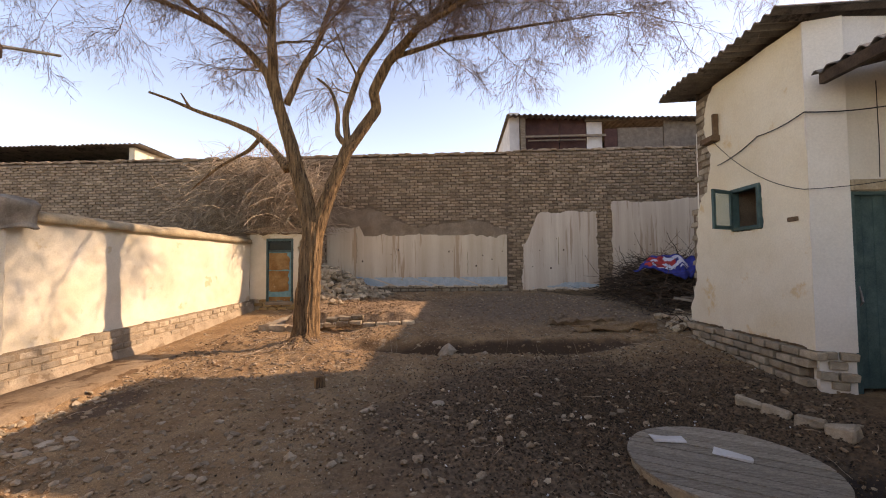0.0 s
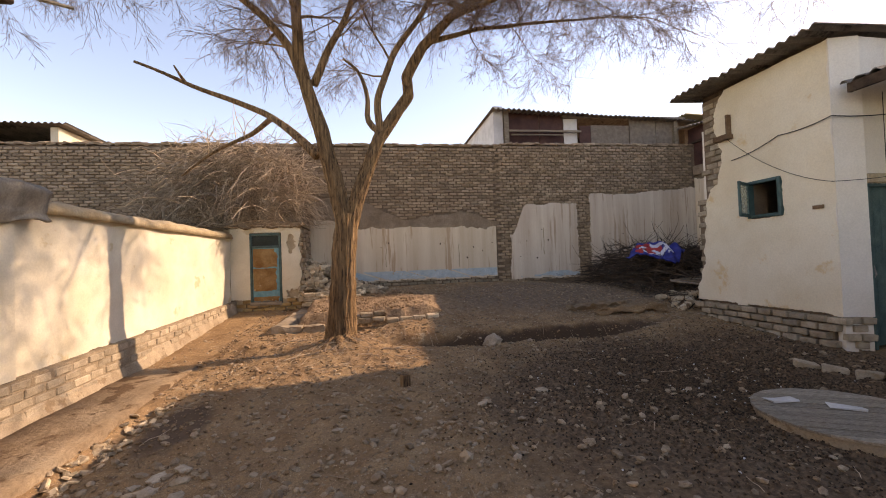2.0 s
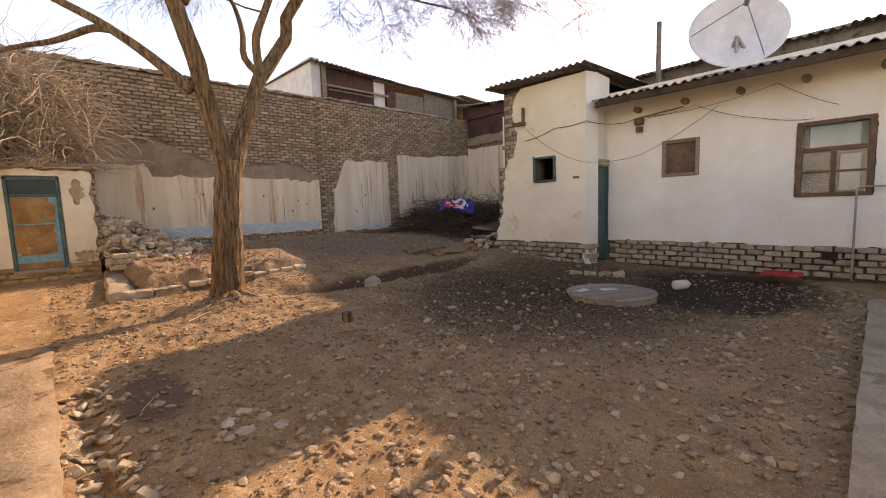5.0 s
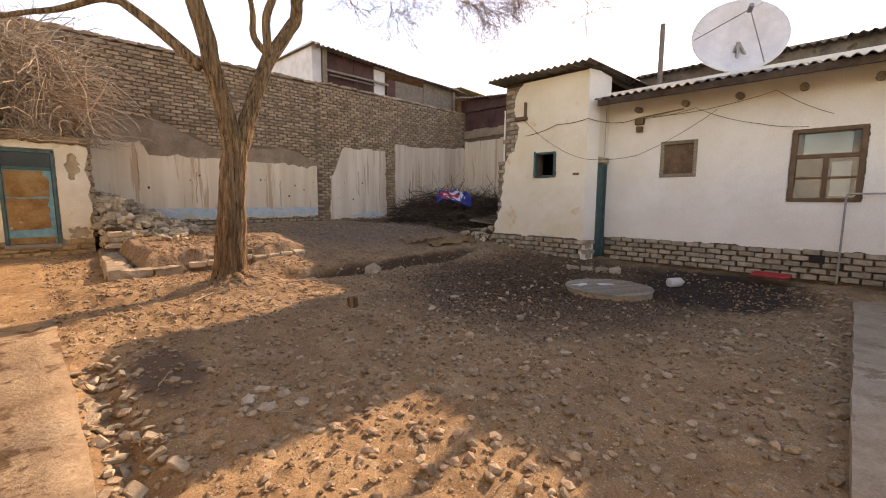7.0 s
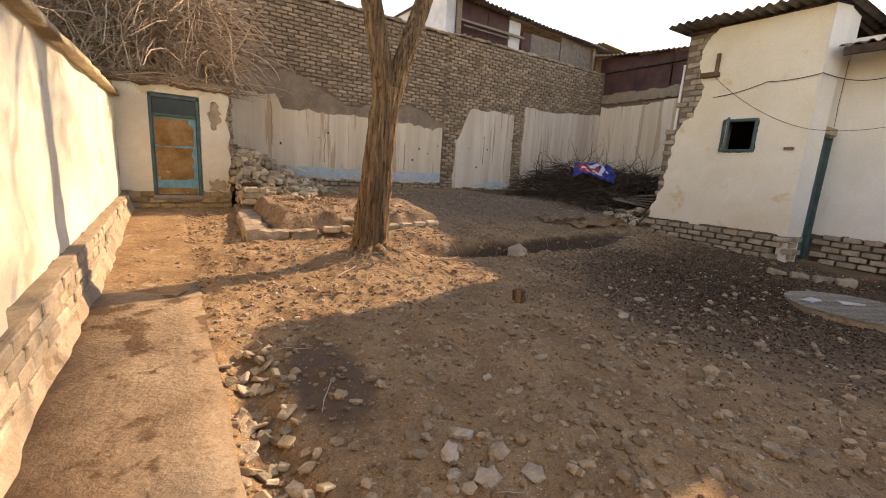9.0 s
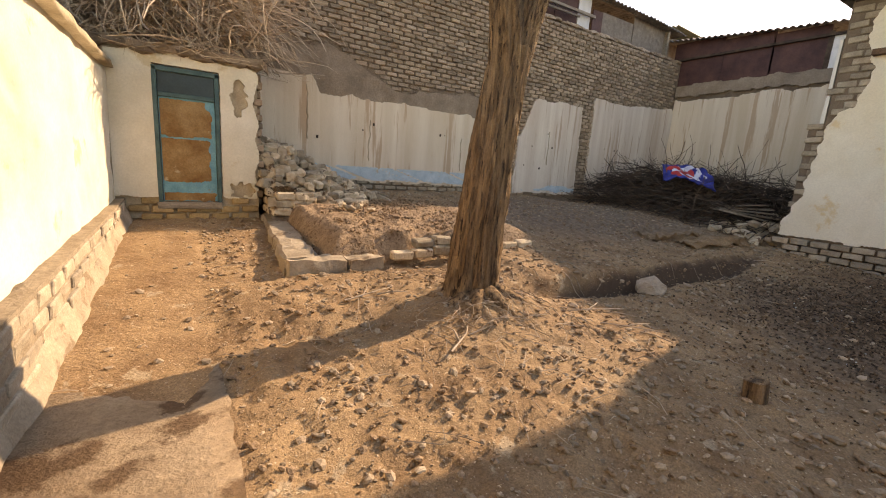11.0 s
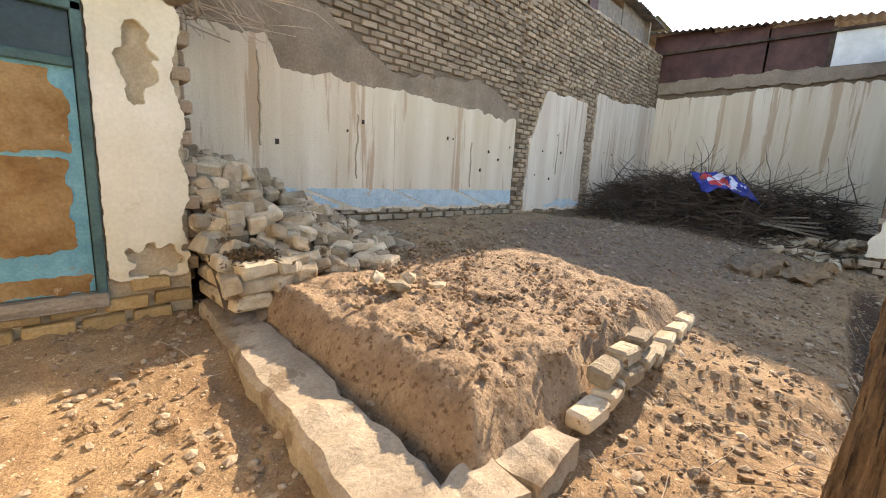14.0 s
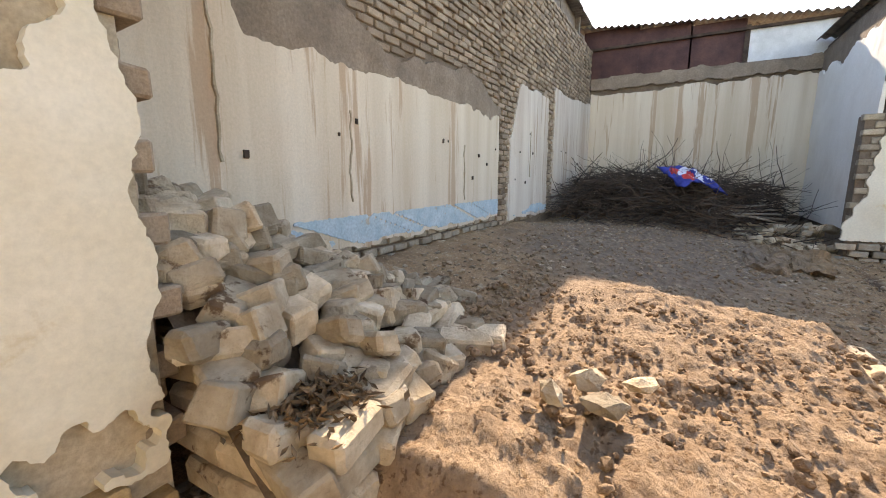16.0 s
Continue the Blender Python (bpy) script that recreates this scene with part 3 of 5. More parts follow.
def flat(name, lo, hi, material, parent, label="", jit=0.0, bevel=0.0):
    if bevel:
        b = bevelled(lo, hi, bevel, jit)
    else:
        b = Build()
        b.box(lo, hi, jit)
    ob = part(name, b, material, label=label)
    return under(ob, parent) if parent else ob


flat("wall", (1.45, 12.42, 4.9), (1.75, 16.6, 6.30), WHITEBOARD, loft, "whitewashed side wall")
flat("post", (1.78, 12.36, 4.95), (1.92, 12.48, 6.2), GREYWOOD, loft)
flat("post", (7.55, 12.36, 4.95), (7.65, 12.48, 6.0), GREYWOOD, loft)
for x0, x1, z1 in ((1.95, 2.95, 6.15), (2.97, 3.75, 6.12)):
    flat("panel", (x0, 12.52, 4.9), (x1, 12.54, z1), RUST, loft)
flat("panel", (3.77, 12.50, 4.9), (4.22, 12.53, 6.08), WHITEBOARD, loft, "white board")
flat("panel", (4.28, 12.46, 4.9), (4.66, 12.49, 5.75), RUST, loft)
flat("panel", (4.68, 12.48, 4.9), (6.0, 12.52, 5.78), CHIPBOARD, loft, "grey weathered chipboard")
flat("panel", (6.02, 12.47, 4.9), (6.95, 12.51, 5.98), CHIPBOARD, loft, "grey weathered chipboard")
flat("panel", (6.97, 12.48, 4.9), (7.8, 12.52, 5.95), CHIPBOARD, loft, "grey weathered chipboard")
flat("rail", (1.9, 12.38, 5.52), (4.3, 12.44, 5.58), GREYWOOD, loft)
flat("rail", (2.0, 12.36, 5.40), (3.7, 12.40, 5.44), GREYWOOD, loft)
flat("rail", (3.7, 12.40, 5.98), (8.0, 12.50, 6.06), GREYWOOD, loft)
# Near-black backing: the shed's inner shade is put into its colour.
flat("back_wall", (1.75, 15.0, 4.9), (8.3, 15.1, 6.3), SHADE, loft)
b = corrugated(0, 4.6, -8.3, -1.35, lambda x, y: 0.02 * x, rows=4)
ob = part("roof", b, ASBESTOS)
ob.matrix_world = pose(0, 12.2, 6.22, 0, 2.2, 0) @ pose(0, 0, 0, 0, 0, 90)
under(ob, loft)
yr = empty("yellow_roof", "yellowish corrugated roof beyond the wall", "roof", at=(9.5, 14, 5.9))
b = corrugated(8.0, 11.5, 12.3, 15.5, lambda x, y: 6.15 + 0.10 * (y - 12.3) - 0.04 * (x - 8))
under(part("sheet", b, YELLOWROOF), yr)
flat("beam", (7.7, 12.5, 5.70), (11, 12.62, 5.80), GREYWOOD, yr)
flat("wall", (8.2, 12.7, 4.3), (11.2, 15.2, 5.95), CHIPBOARD, yr)

# ---- far hut beyond the north wall ----
hut = empty("hut", "cream hut with a dark open front beyond the wall", "house", at=(-12, 15, 4.0))
flat("wall", (-11.1, 13.2, 0.0), (-10.9, 18.0, 5.75), LIMEWASH, hut)
# Near-black wall holds the shade of the open front in its colour.
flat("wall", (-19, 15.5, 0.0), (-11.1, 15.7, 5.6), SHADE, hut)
flat("lower_wall", (-19, 13.2, 0.0), (-11.1, 13.4, 5.05), DARKWOOD, hut)
b = corrugated(0, 5.4, 10.6, 19.5, lambda x, y: -0.03 * x)
ob = part("roof", b, ASBESTOS)
ob.matrix_world = pose(0, 13.0, 5.82, 0, 0, 90)
under(ob, hut)

# ---- west wall, plinth and cap ----
wall_west = Build()
wall_west.box((-6.05, 4.75, 0), (-5.74, 10.9, 2.36))
wall_west.box((-6.05, -3.2, 0), (-5.74, 4.75, 2.36))
wall_west = tagged(part("wall_west", wall_west, MORTAR), "low limewashed mud wall on a brick plinth", "wall", kind="structure")
b = Build()
SLOPE = Matrix(((1, 0, 0, 0), (0, 1, 0, 0), (0, 0.033, 1, 0), (0, 0, 0, 1)))
b.box((-5.735, -3.2, -0.3), (-5.602, 10.9, 0.465), 0, SLOPE)
part("plinth", b, simple("plinth_mortar", (0.30, 0.225, 0.15), (0.44, 0.345, 0.24), 6.0, 0.96, 0.8, 45.0), wall_west)
skirt = Build()
for i in range(230):
    y = 1.0 + i * 0.043
    z = lie(-5.3, y)
    w = 0.06 + 0.03 * n1(y, 1.7, 3) + 0.02 * n1(y, 7, 1)
    for q in range(5):
        t = q / 4
        skirt.v.append(Vector((-5.60 + w * t + 0.012 * noise.noise((y * 6, q * 0.8, 2)), y, z + 0.03 + (0.14 + 0.05 * n1(y, 2.2, 6)) * (1 - t) ** 1.4 + 0.012 * noise.noise((y * 9, q * 0.9, 7)) - (0.06 if q == 4 else 0))))
skirt.f = [(i * 5 + q, i * 5 + q + 1, i * 5 + q + 6, i * 5 + q + 5) for i in range(229) for q in range(4)]
part("skirting", skirt, CONCRETE, wall_west, "crumbling mud skirting", smooth=True)
part("plaster", sheet(WEST(-5.70), 4.96, 10.86, 0.56, 2.36, 0.04, lambda u, v: v > 0.45 + 0.033 * u + 0.02 * n1(u, 4), 0.05, 0.02), LIMEWASH, wall_west)
part("plaster", sheet(WEST(-5.72), -3.2, 4.63, 0.44, 2.36, 0.06, lambda u, v: True, 0.04, 0.02), LIMEWASH, wall_west)
part("pilaster", bevelled((-5.74, 4.62, 0.60), (-5.62, 4.98, 2.32), 0.03, 0.01), LIMEWASH, wall_west)
cap = Build()
for i in range(62):
    y = 4.6 + i * 0.102
    w, h = 0.27 + 0.02 * n1(y, 1.5), 0.17 + 0.03 * n1(y, 2, 4)
    for s in range(9):
        t = math.pi * s / 8
        r = 1 + 0.10 * noise.noise((y * 2.5, s, 1))
        cap.v.append(Vector((-5.88 + w * r * math.cos(t), y, 2.34 + h * r * math.sin(t) ** 0.7)))
cap.f = [(i * 9 + s, i * 9 + s + 1, (i + 1) * 9 + s + 1, (i + 1) * 9 + s) for i in range(61) for s in range(8)] + [(i * 9, (i + 1) * 9, (i + 1) * 9 + 8, i * 9 + 8) for i in range(61)]
cap.f += [tuple(range(9)), tuple(61 * 9 + s for s in range(9))[::-1]]
part("cap", cap, CAPMUD, wall_west, "rounded mud cap", smooth=True)


def draped():
    """A stiff grey canvas folded over the wall top."""
    b, n, k = Build(), 44, 22
    for i in range(n + 1):
        y = 2.2 + 3.05 * i / n
        drop = 0.36 + 0.16 * n1(y, 1.6, 5) + 0.05 * n1(y, 9, 2)
        for s in range(k + 1):
            t = s / k
            if t < 0.45:
                a = t / 0.45
                x, z = -6.25 + 0.62 * a, 2.52 + 0.10 * math.sin(math.pi * a) + 0.02
            else:
                a = (t - 0.45) / 0.55
                x, z = -5.63 + 0.06 * math.sin(a * 3 + y * 3), 2.54 - drop * a
            f = 0.035 * noise.noise((y * 5, s * 0.35, 2))
            b.v.append(Vector((x + f, y, z + f)))
    b.f = [(i * (k + 1) + s, (i + 1) * (k + 1) + s, (i + 1) * (k + 1) + s + 1, i * (k + 1) + s + 1) for i in range(n) for s in range(k)]
    ob = part("canvas", b, CANVAS, smooth=True)
    mod = ob.modifiers.new("thick", "SOLIDIFY")
    mod.thickness = 0.025
    tagged(ob, "stiff grey canvas draped over the wall top", "canvas")


draped()

# ---- outhouse ----
outhouse = empty("outhouse", "small limewashed outhouse with a patched door", "outhouse", at=(-4.85, 11.4, 0.55))
for lo, hi in (((-5.72, 10.92, 0.3), (-5.25, 11.1, 2.62)), ((-4.53, 10.92, 0.3), (-4.06, 11.1, 2.62)), ((-5.25, 10.92, 2.45), (-4.53, 11.1, 2.62)), ((-5.25, 10.92, 0.3), (-4.53, 11.1, 0.70)), ((-4.2, 11.1, 0.3), (-4.06, 12.05, 2.6)), ((-5.9, 11.1, 0.3), (-5.72, 12.05, 2.6))):
    core = Build()
    core.box(lo, hi)
    under(part("wall", core, UNDERCOAT), outhouse)



def outhouse_face(u, v):
    if -5.25 < u < -4.525 and v < 2.47:
        return False
    if u > -4.05 + 0.05 * n1(v, 4, 3) - 0.03:
        return False
    if (u + 4.28) ** 2 / 0.010 + (v - 2.18) ** 2 / 0.05 < 1 + 1.3 * noise.noise((u * 11, v * 9, 2)):
        return False
    if (u + 4.27) ** 2 / 0.03 + (v - 0.98) ** 2 / 0.010 < 1 + 1.4 * noise.noise((u * 12, v * 12, 4)):
        return False
    return 0.86 + 0.04 * n1(u, 4, 4) < v < 2.60 + 0.06 * n1(u, 5, 8)


under(part("plaster", sheet(pose(0, 10.87, 0), -5.70, -3.975, 0.8, 2.70, 0.016, outhouse_face, 0.05, 0.014), LIMEWASH), outhouse)
roof = Build()
roof.box((-6.0, 10.8, 2.62), (-4.0, 12.04, 2.70), 0.02)
under(part("roof", roof, MUDCOAT), outhouse)
for i in range(9):
    x = -5.75 + i * 0.21
    c = pebble(0.12, 0.7)
    c.v = [Vector((x + v.x, 10.85 + v.y * 0.6, 2.64 + v.z * 0.8 + 0.03 * math.sin(i * 2.3))) for v in c.v]
    under(part("clod", c, MORTAR), outhouse)
door = flat("door", (-5.20, 10.90, 0.80), (-4.585, 10.935, 2.12), BLUEPAINT, outhouse, "blue door patched with torn brown board")
for lo, hi in (((-5.255, 10.86, 0.74), (-5.205, 10.96, 2.45)), ((-4.58, 10.86, 0.74), (-4.53, 10.96, 2.45)), ((-5.255, 10.86, 2.40), (-4.53, 10.96, 2.46)), ((-5.2, 10.865, 2.10), (-4.585, 10.955, 2.155))):
    flat("frame", lo, hi, TEALPAINT, outhouse, bevel=0.006)
flat("pane", (-5.2, 10.91, 2.155), (-4.585, 10.92, 2.40), DARKPANE, outhouse, "dark dusty transom pane")
flat("threshold", (-5.27, 10.845, 0.70), (-4.53, 10.95, 0.79), GREYWOOD, outhouse, bevel=0.008, jit=0.004)
for z0, z1, s in ((1.63, 2.09, 1), (1.06, 1.61, 2), (0.80, 0.92, 3)):
    right = -4.64 if s < 3 else -4.60
    under(part("patch", sheet(pose(0, 10.895, 0), -5.19, right + 0.05, z0 - 0.03, z1 + 0.03, 0.02, lambda u, v: z0 + 0.03 * n1(u, 9, s) < v < z1 - 0.02 * abs(n1(u, 7, s + 3)) and u < right + 0.05 * n1(v, 8, s), 0.012, 0.012), FELT), door)

# ---- raised bed with a concrete kerb ----
bed = empty("garden_bed", "raised earth bed with a broken concrete kerb", "garden bed", at=(-2.8, 9.6, 0.4))
kerb = Build()
for i in range(60):
    y = 8.47 + i * 0.0407
    z = lerp(y, (8.4, 10.3, 10.9), (0.51, 0.60, 0.63))
    x0 = -4.17 + 0.067 * (y - 8.9)
    x1 = x0 + 0.33 + 0.04 * n1(y, 2.0, 5)
    for x, dz in ((x0 - 0.02, -0.55), (x0 - 0.01, -0.2), (x0, -0.03), (x0 + 0.03, 0.0), ((x0 + x1) / 2, 0.008), (x1 - 0.03, 0.0), (x1, -0.05), (x1, -0.55)):
        q = noise.noise_vector((x * 5, y * 5, dz * 5)) * 0.03 + noise.noise_vector((x * 16, y * 16, dz * 16)) * 0.012
        kerb.v.append(Vector((x, y, z + dz)) + (q if dz > -0.5 else Vector()))
kerb.f = [(i * 8 + q, i * 8 + (q + 1) % 8, i * 8 + 8 + (q + 1) % 8, i * 8 + 8 + q) for i in range(59) for q in range(8)] + [tuple(range(7, -1, -1)), tuple(472 + q for q in range(8))]
under(part("kerb", kerb, CONCRETE), bed)
under(part("kerb", bevelled((-4.19, 8.33, 0.2), (-3.62, 8.56, 0.51), 0.03, 0.016, cuts=11), CONCRETE), bed)
under(part("kerb", bevelled((-3.60, 8.32, 0.2), (-3.22, 8.52, 0.50), 0.03, 0.018, cuts=11), CONCRETE), bed)
for i, (x, z) in enumerate(((-2.98, 0.50), (-2.72, 0.51), (-2.46, 0.53), (-2.2, 0.55), (-1.93, 0.57), (-1.66, 0.58), (-1.40, 0.60), (-1.12, 0.61))):
    for lift in ((0.0, 0.1) if i in (1, 2, 3) else (0.0,)):
        b = bevelled((-0.125, -0.065, -0.05), (0.125, 0.065, 0.05), 0.018, 0.01)
        m = pose(x + lift * 0.3, 8.42 + 0.008 * i + lift * 0.4, z + lift - (0.07 if i > 3 else 0), 4 * n1(x, 9), 5 * n1(x, 7), 8 * n1(x, 5) + 4)
        b.v = [m @ v for v in b.v]
        under(part("brick", b, RUBBLE), bed)


def mound():
    b, n = Build(), 190
    for j in range(n + 1):
        for i in range(n + 1):
            x, y = -4.0 + 3.9 * i / n, 8.35 + 2.7 * j / n
            edge = min(smooth(-3.90, -3.55, x + 0.10 * n1(y, 2)), smooth(-0.3, -1.2, x + 0.15 * n1(y, 2, 4)), smooth(8.40, 8.75, y + 0.1 * n1(x, 3)), smooth(11.0, 10.0, y))
            base = lie(x, y)
            top = 0.74 + 0.07 * (y - 9) + 0.05 * noise.noise((x * 2, y * 2, 3)) + 0.035 * noise.noise((x * 6, y * 6, 1)) + 0.03 * abs(noise.noise((x * 14, y * 14, 2))) + 0.022 * abs(noise.noise((x * 24, y * 24, 9))) + 0.014 * noise.noise((x * 40, y * 40, 6))
            b.v.append((x, y, (base - 0.06) * (1 - edge) + max(top, base + 0.05) * edge))
    w = n + 1
    b.f = [(j * w + i, j * w + i + 1, (j + 1) * w + i + 1, (j + 1) * w + i) for j in range(n) for i in range(n)]
    under(part("earth", b, MOUND, smooth=True), bed)


mound()

# ---- tree ----
def limb_points(pts, step=0.12, wob=0.02):
    out = []
    for a, c in zip(pts, pts[1:]):
        a, c = Vector(a), Vector(c)
        n = max(1, int((c - a).length / step))
        for i in range(n):
            p = a.lerp(c, i / n)
            out.append(p + wob * noise.noise_vector(p * 2.2))
    out.append(Vector(pts[-1]))
    for _ in range(2):
        out = [out[0]] + [(out[i - 1] + 2 * out[i] + out[i + 1]) / 4 for i in range(1, len(out) - 1)] + [out[-1]]
    return out


BRANCHES = [
    ("trunk", [(-2.86, 7.30, 0.05), (-2.81, 7.30, 0.45), (-2.78, 7.31, 1.07), (-2.72, 7.30, 1.78), (-2.65, 7.27, 2.48)], 0.235, 0.165),
    ("stem", [(-2.68, 7.27, 2.30), (-2.83, 7.24, 3.02), (-2.99, 7.15, 3.73), (-3.22, 7.1, 4.52), (-3.35, 7.1, 5.05), (-3.34, 7.0, 6.03), (-3.2, 6.9, 7.2)], 0.148, 0.05),
    ("limb", [(-3.22, 7.1, 4.50), (-3.46, 7.1, 5.18), (-3.82, 7.0, 5.61), (-4.27, 6.9, 5.94), (-5.0, 6.7, 6.5)], 0.085, 0.03),
    ("limb", [(-3.1, 7.15, 4.6), (-2.9, 7.2, 5.15), (-2.54, 7.3, 5.9), (-2.3, 7.4, 6.9)], 0.07, 0.03),
    ("stem", [(-2.62, 7.28, 2.30), (-2.36, 7.30, 3.1), (-2.06, 7.35, 3.82), (-1.74, 7.38, 4.28), (-1.54, 7.4, 4.55), (-1.58, 7.3, 4.84), (-1.3, 7.2, 5.32), (-0.71, 7.1, 5.91), (0.3, 6.8, 6.45), (1.5, 6.4, 6.8)], 0.13, 0.04),
    ("limb", [(-2.05, 7.35, 3.85), (-2.1, 7.3, 4.46), (-1.8, 7.2, 5.2), (-1.28, 7.1, 5.88), (-0.8, 6.6, 6.8)], 0.07, 0.03),
    ("stub", [(-2.08, 7.35, 3.90), (-2.29, 7.4, 4.09), (-2.23, 7.4, 4.46), (-2.39, 7.4, 5.0), (-2.65, 7.4, 5.17)], 0.06, 0.02),
    ("dead_limb", [(-3.08, 7.17, 3.45), (-3.6, 7.5, 3.99), (-3.98, 7.7, 4.29), (-4.54, 7.8, 4.55), (-5.05, 7.8, 4.74), (-5.59, 7.7, 4.94), (-6.02, 7.6, 5.1)], 0.085, 0.022),
    ("dead_limb", [(-3.90, 7.65, 4.22), (-4.04, 8.1, 4.34), (-4.46, 8.4, 4.12), (-4.87, 8.5, 3.99), (-5.25, 8.5, 3.79), (-5.72, 8.5, 3.39)], 0.06, 0.016),
    ("dead_limb", [(-5.30, 7.77, 4.83), (-5.42, 7.75, 5.0), (-5.48, 7.74, 5.12)], 0.03, 0.012),
    ("limb", [(-4.27, 6.9, 5.94), (-5.3, 6.7, 6.35), (-6.4, 6.4, 6.45), (-7.4, 6.1, 6.3)], 0.05, 0.015),
    ("limb", [(-3.34, 7.0, 6.0), (-4.4, 6.0, 6.6), (-5.4, 5.2, 6.7)], 0.05, 0.02),
    ("limb", [(-0.9, 7.1, 5.75), (0.2, 6.3, 5.9), (1.4, 5.6, 5.85), (2.6, 5.0, 5.75)], 0.05, 0.018),
    ("limb", [(-1.3, 7.15, 5.35), (-0.3, 7.4, 5.8), (1.0, 7.6, 6.1), (2.2, 7.5, 6.2)], 0.05, 0.018),
]
tree = empty("tree", "bare winter tree with a forked rough-barked trunk", "tree", at=(-2.8, 7.2, 0.3))
rng = random.Random(11)
twigs, boughs = Build(), Build()


def grow(start, d, length, r, level, out):
    n = 6 if level < 3 else 4
    pts, p, dirn = [start.copy()], start.copy(), d.normalized()
    for i in range(n):
        dirn = (dirn + Vector((rng.uniform(-1, 1), rng.uniform(-1, 1), rng.uniform(-1, 1))) * 0.2 + Vector((0, 0, -0.03 * level))).normalized()
        p = p + dirn * length / n
        pts.append(p.copy())
    radii = [max(0.0019, r * (1 - 0.75 * i / n)) for i in range(n + 1)]
    out.tube(pts, radii, 5 if level < 2 else 3)
    if level < 4:
        for _ in range((0, 9, 9, 6)[level]):
            t = rng.uniform(0.2, 1.0) * n
            i = min(int(t), n - 1)
            q = pts[i].lerp(pts[i + 1], t - i)
            side = Vector((rng.uniform(-1, 1), rng.uniform(-1, 1), rng.uniform(-0.65, 0.75)))
            grow(q, (pts[i + 1] - pts[i]).normalized() * 0.7 + side * 0.8, length * rng.uniform(0.42, 0.62), r * 0.45, level + 1, twigs)


for name, pts, r0, r1 in BRANCHES:
    ps = limb_points(pts, 0.022 if name in ("trunk", "stem") else 0.12)
    radii = [r0 + (r1 - r0) * (i / (len(ps) - 1)) ** 0.8 for i in range(len(ps))]
    if name == "trunk":
        radii = [r + 0.16 * math.exp(-(p.z - 0.1) / 0.16) if p.z > 0.1 else r + 0.16 for r, p in zip(radii, ps)]
    b = Build()
    b.tube(ps, radii, 120 if name in ("trunk", "stem") else 12, 0.14, 0.10 if name in ("trunk", "stem") else 0.0)
    under(part(name, b, BARK, smooth=True), tree)
    if name == "trunk":
        continue
    total = len(ps)
    first = 0.62 if name == "stem" else 0.25
    count = 0 if name in ("stub", "dead_limb") else int(3.4 * sum((c - a).length for a, c in zip(ps, ps[1:])))
    for _ in range(count):
        i = int(rng.uniform(first, 0.999) * (total - 1))
        d = (ps[i + 1] - ps[i]).normalized()
        side = Vector((rng.uniform(-1, 1), rng.uniform(-1, 1), rng.uniform(-0.4, 0.9)))
        grow(ps[i], d * 0.6 + side, rng.uniform(1.0, 2.2), 0.5 * radii[i] * rng.uniform(0.5, 0.9), 1, boughs)
    if name not in ("stub", "dead_limb"):
        grow(ps[-1], ps[-1] - ps[-3], 1.6, radii[-1], 1, boughs)
under(part("branchwork", boughs, BARK), tree)
under(part("crown", twigs, CROWN, label="haze of fine bare twigs"), tree)
for i in range(9):
    a = i * 0.75 + 0.3
    b = Build()
    pts = [(-2.83 + math.cos(a) * d, 7.18 + math.sin(a) * d, 0.55 - 0.75 * d + 0.5 * max(0, d - 0.3) - 0.02 * i % 2) for d in (0.12, 0.22, 0.34, 0.48)]
    b.tube([(x, y, max(z, ground_z(x, y) - 0.02)) for x, y, z in pts], (0.10, 0.075, 0.05, 0.02), 8, 0.3)
    under(part("root", b, BARK, smooth=True), tree)

# ---- house: tower-like west end ----
house = empty("house", "whitewashed low house with a taller corner room", "house", at=(5.5, 3.0, 0.2))


def tower_face(u, v):
    y = -u
    if 5.62 < y < 6.20 and 2.15 < v < 2.75:
        return False
    north = lerp(v, (0.7, 0.95, 1.5, 2.4, 2.75, 2.85, 3.1, 3.4, 3.9, 4.2, 4.5), (7.42, 7.36, 7.18, 7.10, 7.02, 6.78, 6.74, 6.66, 6.86, 6.78, 6.55))
    return y < north + 0.06 * n1(v, 6, 3) and v > 0.72 + 0.02 * n1(u, 3)


shell = Build()
shell.box((3.98, 5.02, 0.1), (4.3, 5.62, 4.46))
shell.box((3.98, 6.20, 0.1), (4.3, 7.12, 4.42))
shell.box((3.98, 5.62, 0.1), (4.3, 6.20, 2.15))
shell.box((3.98, 5.62, 2.75), (4.3, 6.20, 4.44))
shell.box((4.3, 6.95, 0.1), (7.94, 7.15, 4.4))
shell.box((3.99, 7.12, 0.1), (4.3, 7.32, 2.6))
under(part("wall", shell, MORTAR), house)
under(part("plaster", sheet(EAST(3.93), -7.5, -4.86, 0.70, 4.45, 0.03, tower_face, 0.06, 0.02), TOWERWASH), house)
under(part("plaster", sheet(pose(0, 7.19, 0, 0, 0, 180), -7.9, -4.0, 0.8, 4.2, 0.06, lambda u, v: v < 3.9 + 0.2 * n1(u, 2), 0.05, 0.02), HOUSEWASH), house)
SOUTH = pose(3.93, 4.86, 0, 0, 0, -17)
for lo, hi in (((0.0, 0.0, 0.7), (0.37, 0.16, 4.46)), ((0.03, 0.02, 0.1), (0.36, 0.15, 0.7))):
    side = Build()
    side.box(lo, hi, 0.0, SOUTH)
    under(part("wall", side, HOUSEWASH), house)
INNER = pose(4.285, 4.77, 0, 0, 0, 2)
b = Build()
b.box((0.0, 0.003, 2.47), (0.64, 0.16, 4.46), 0, INNER)
under(part("wall", b, HOUSEWASH), house)
hdoor = None
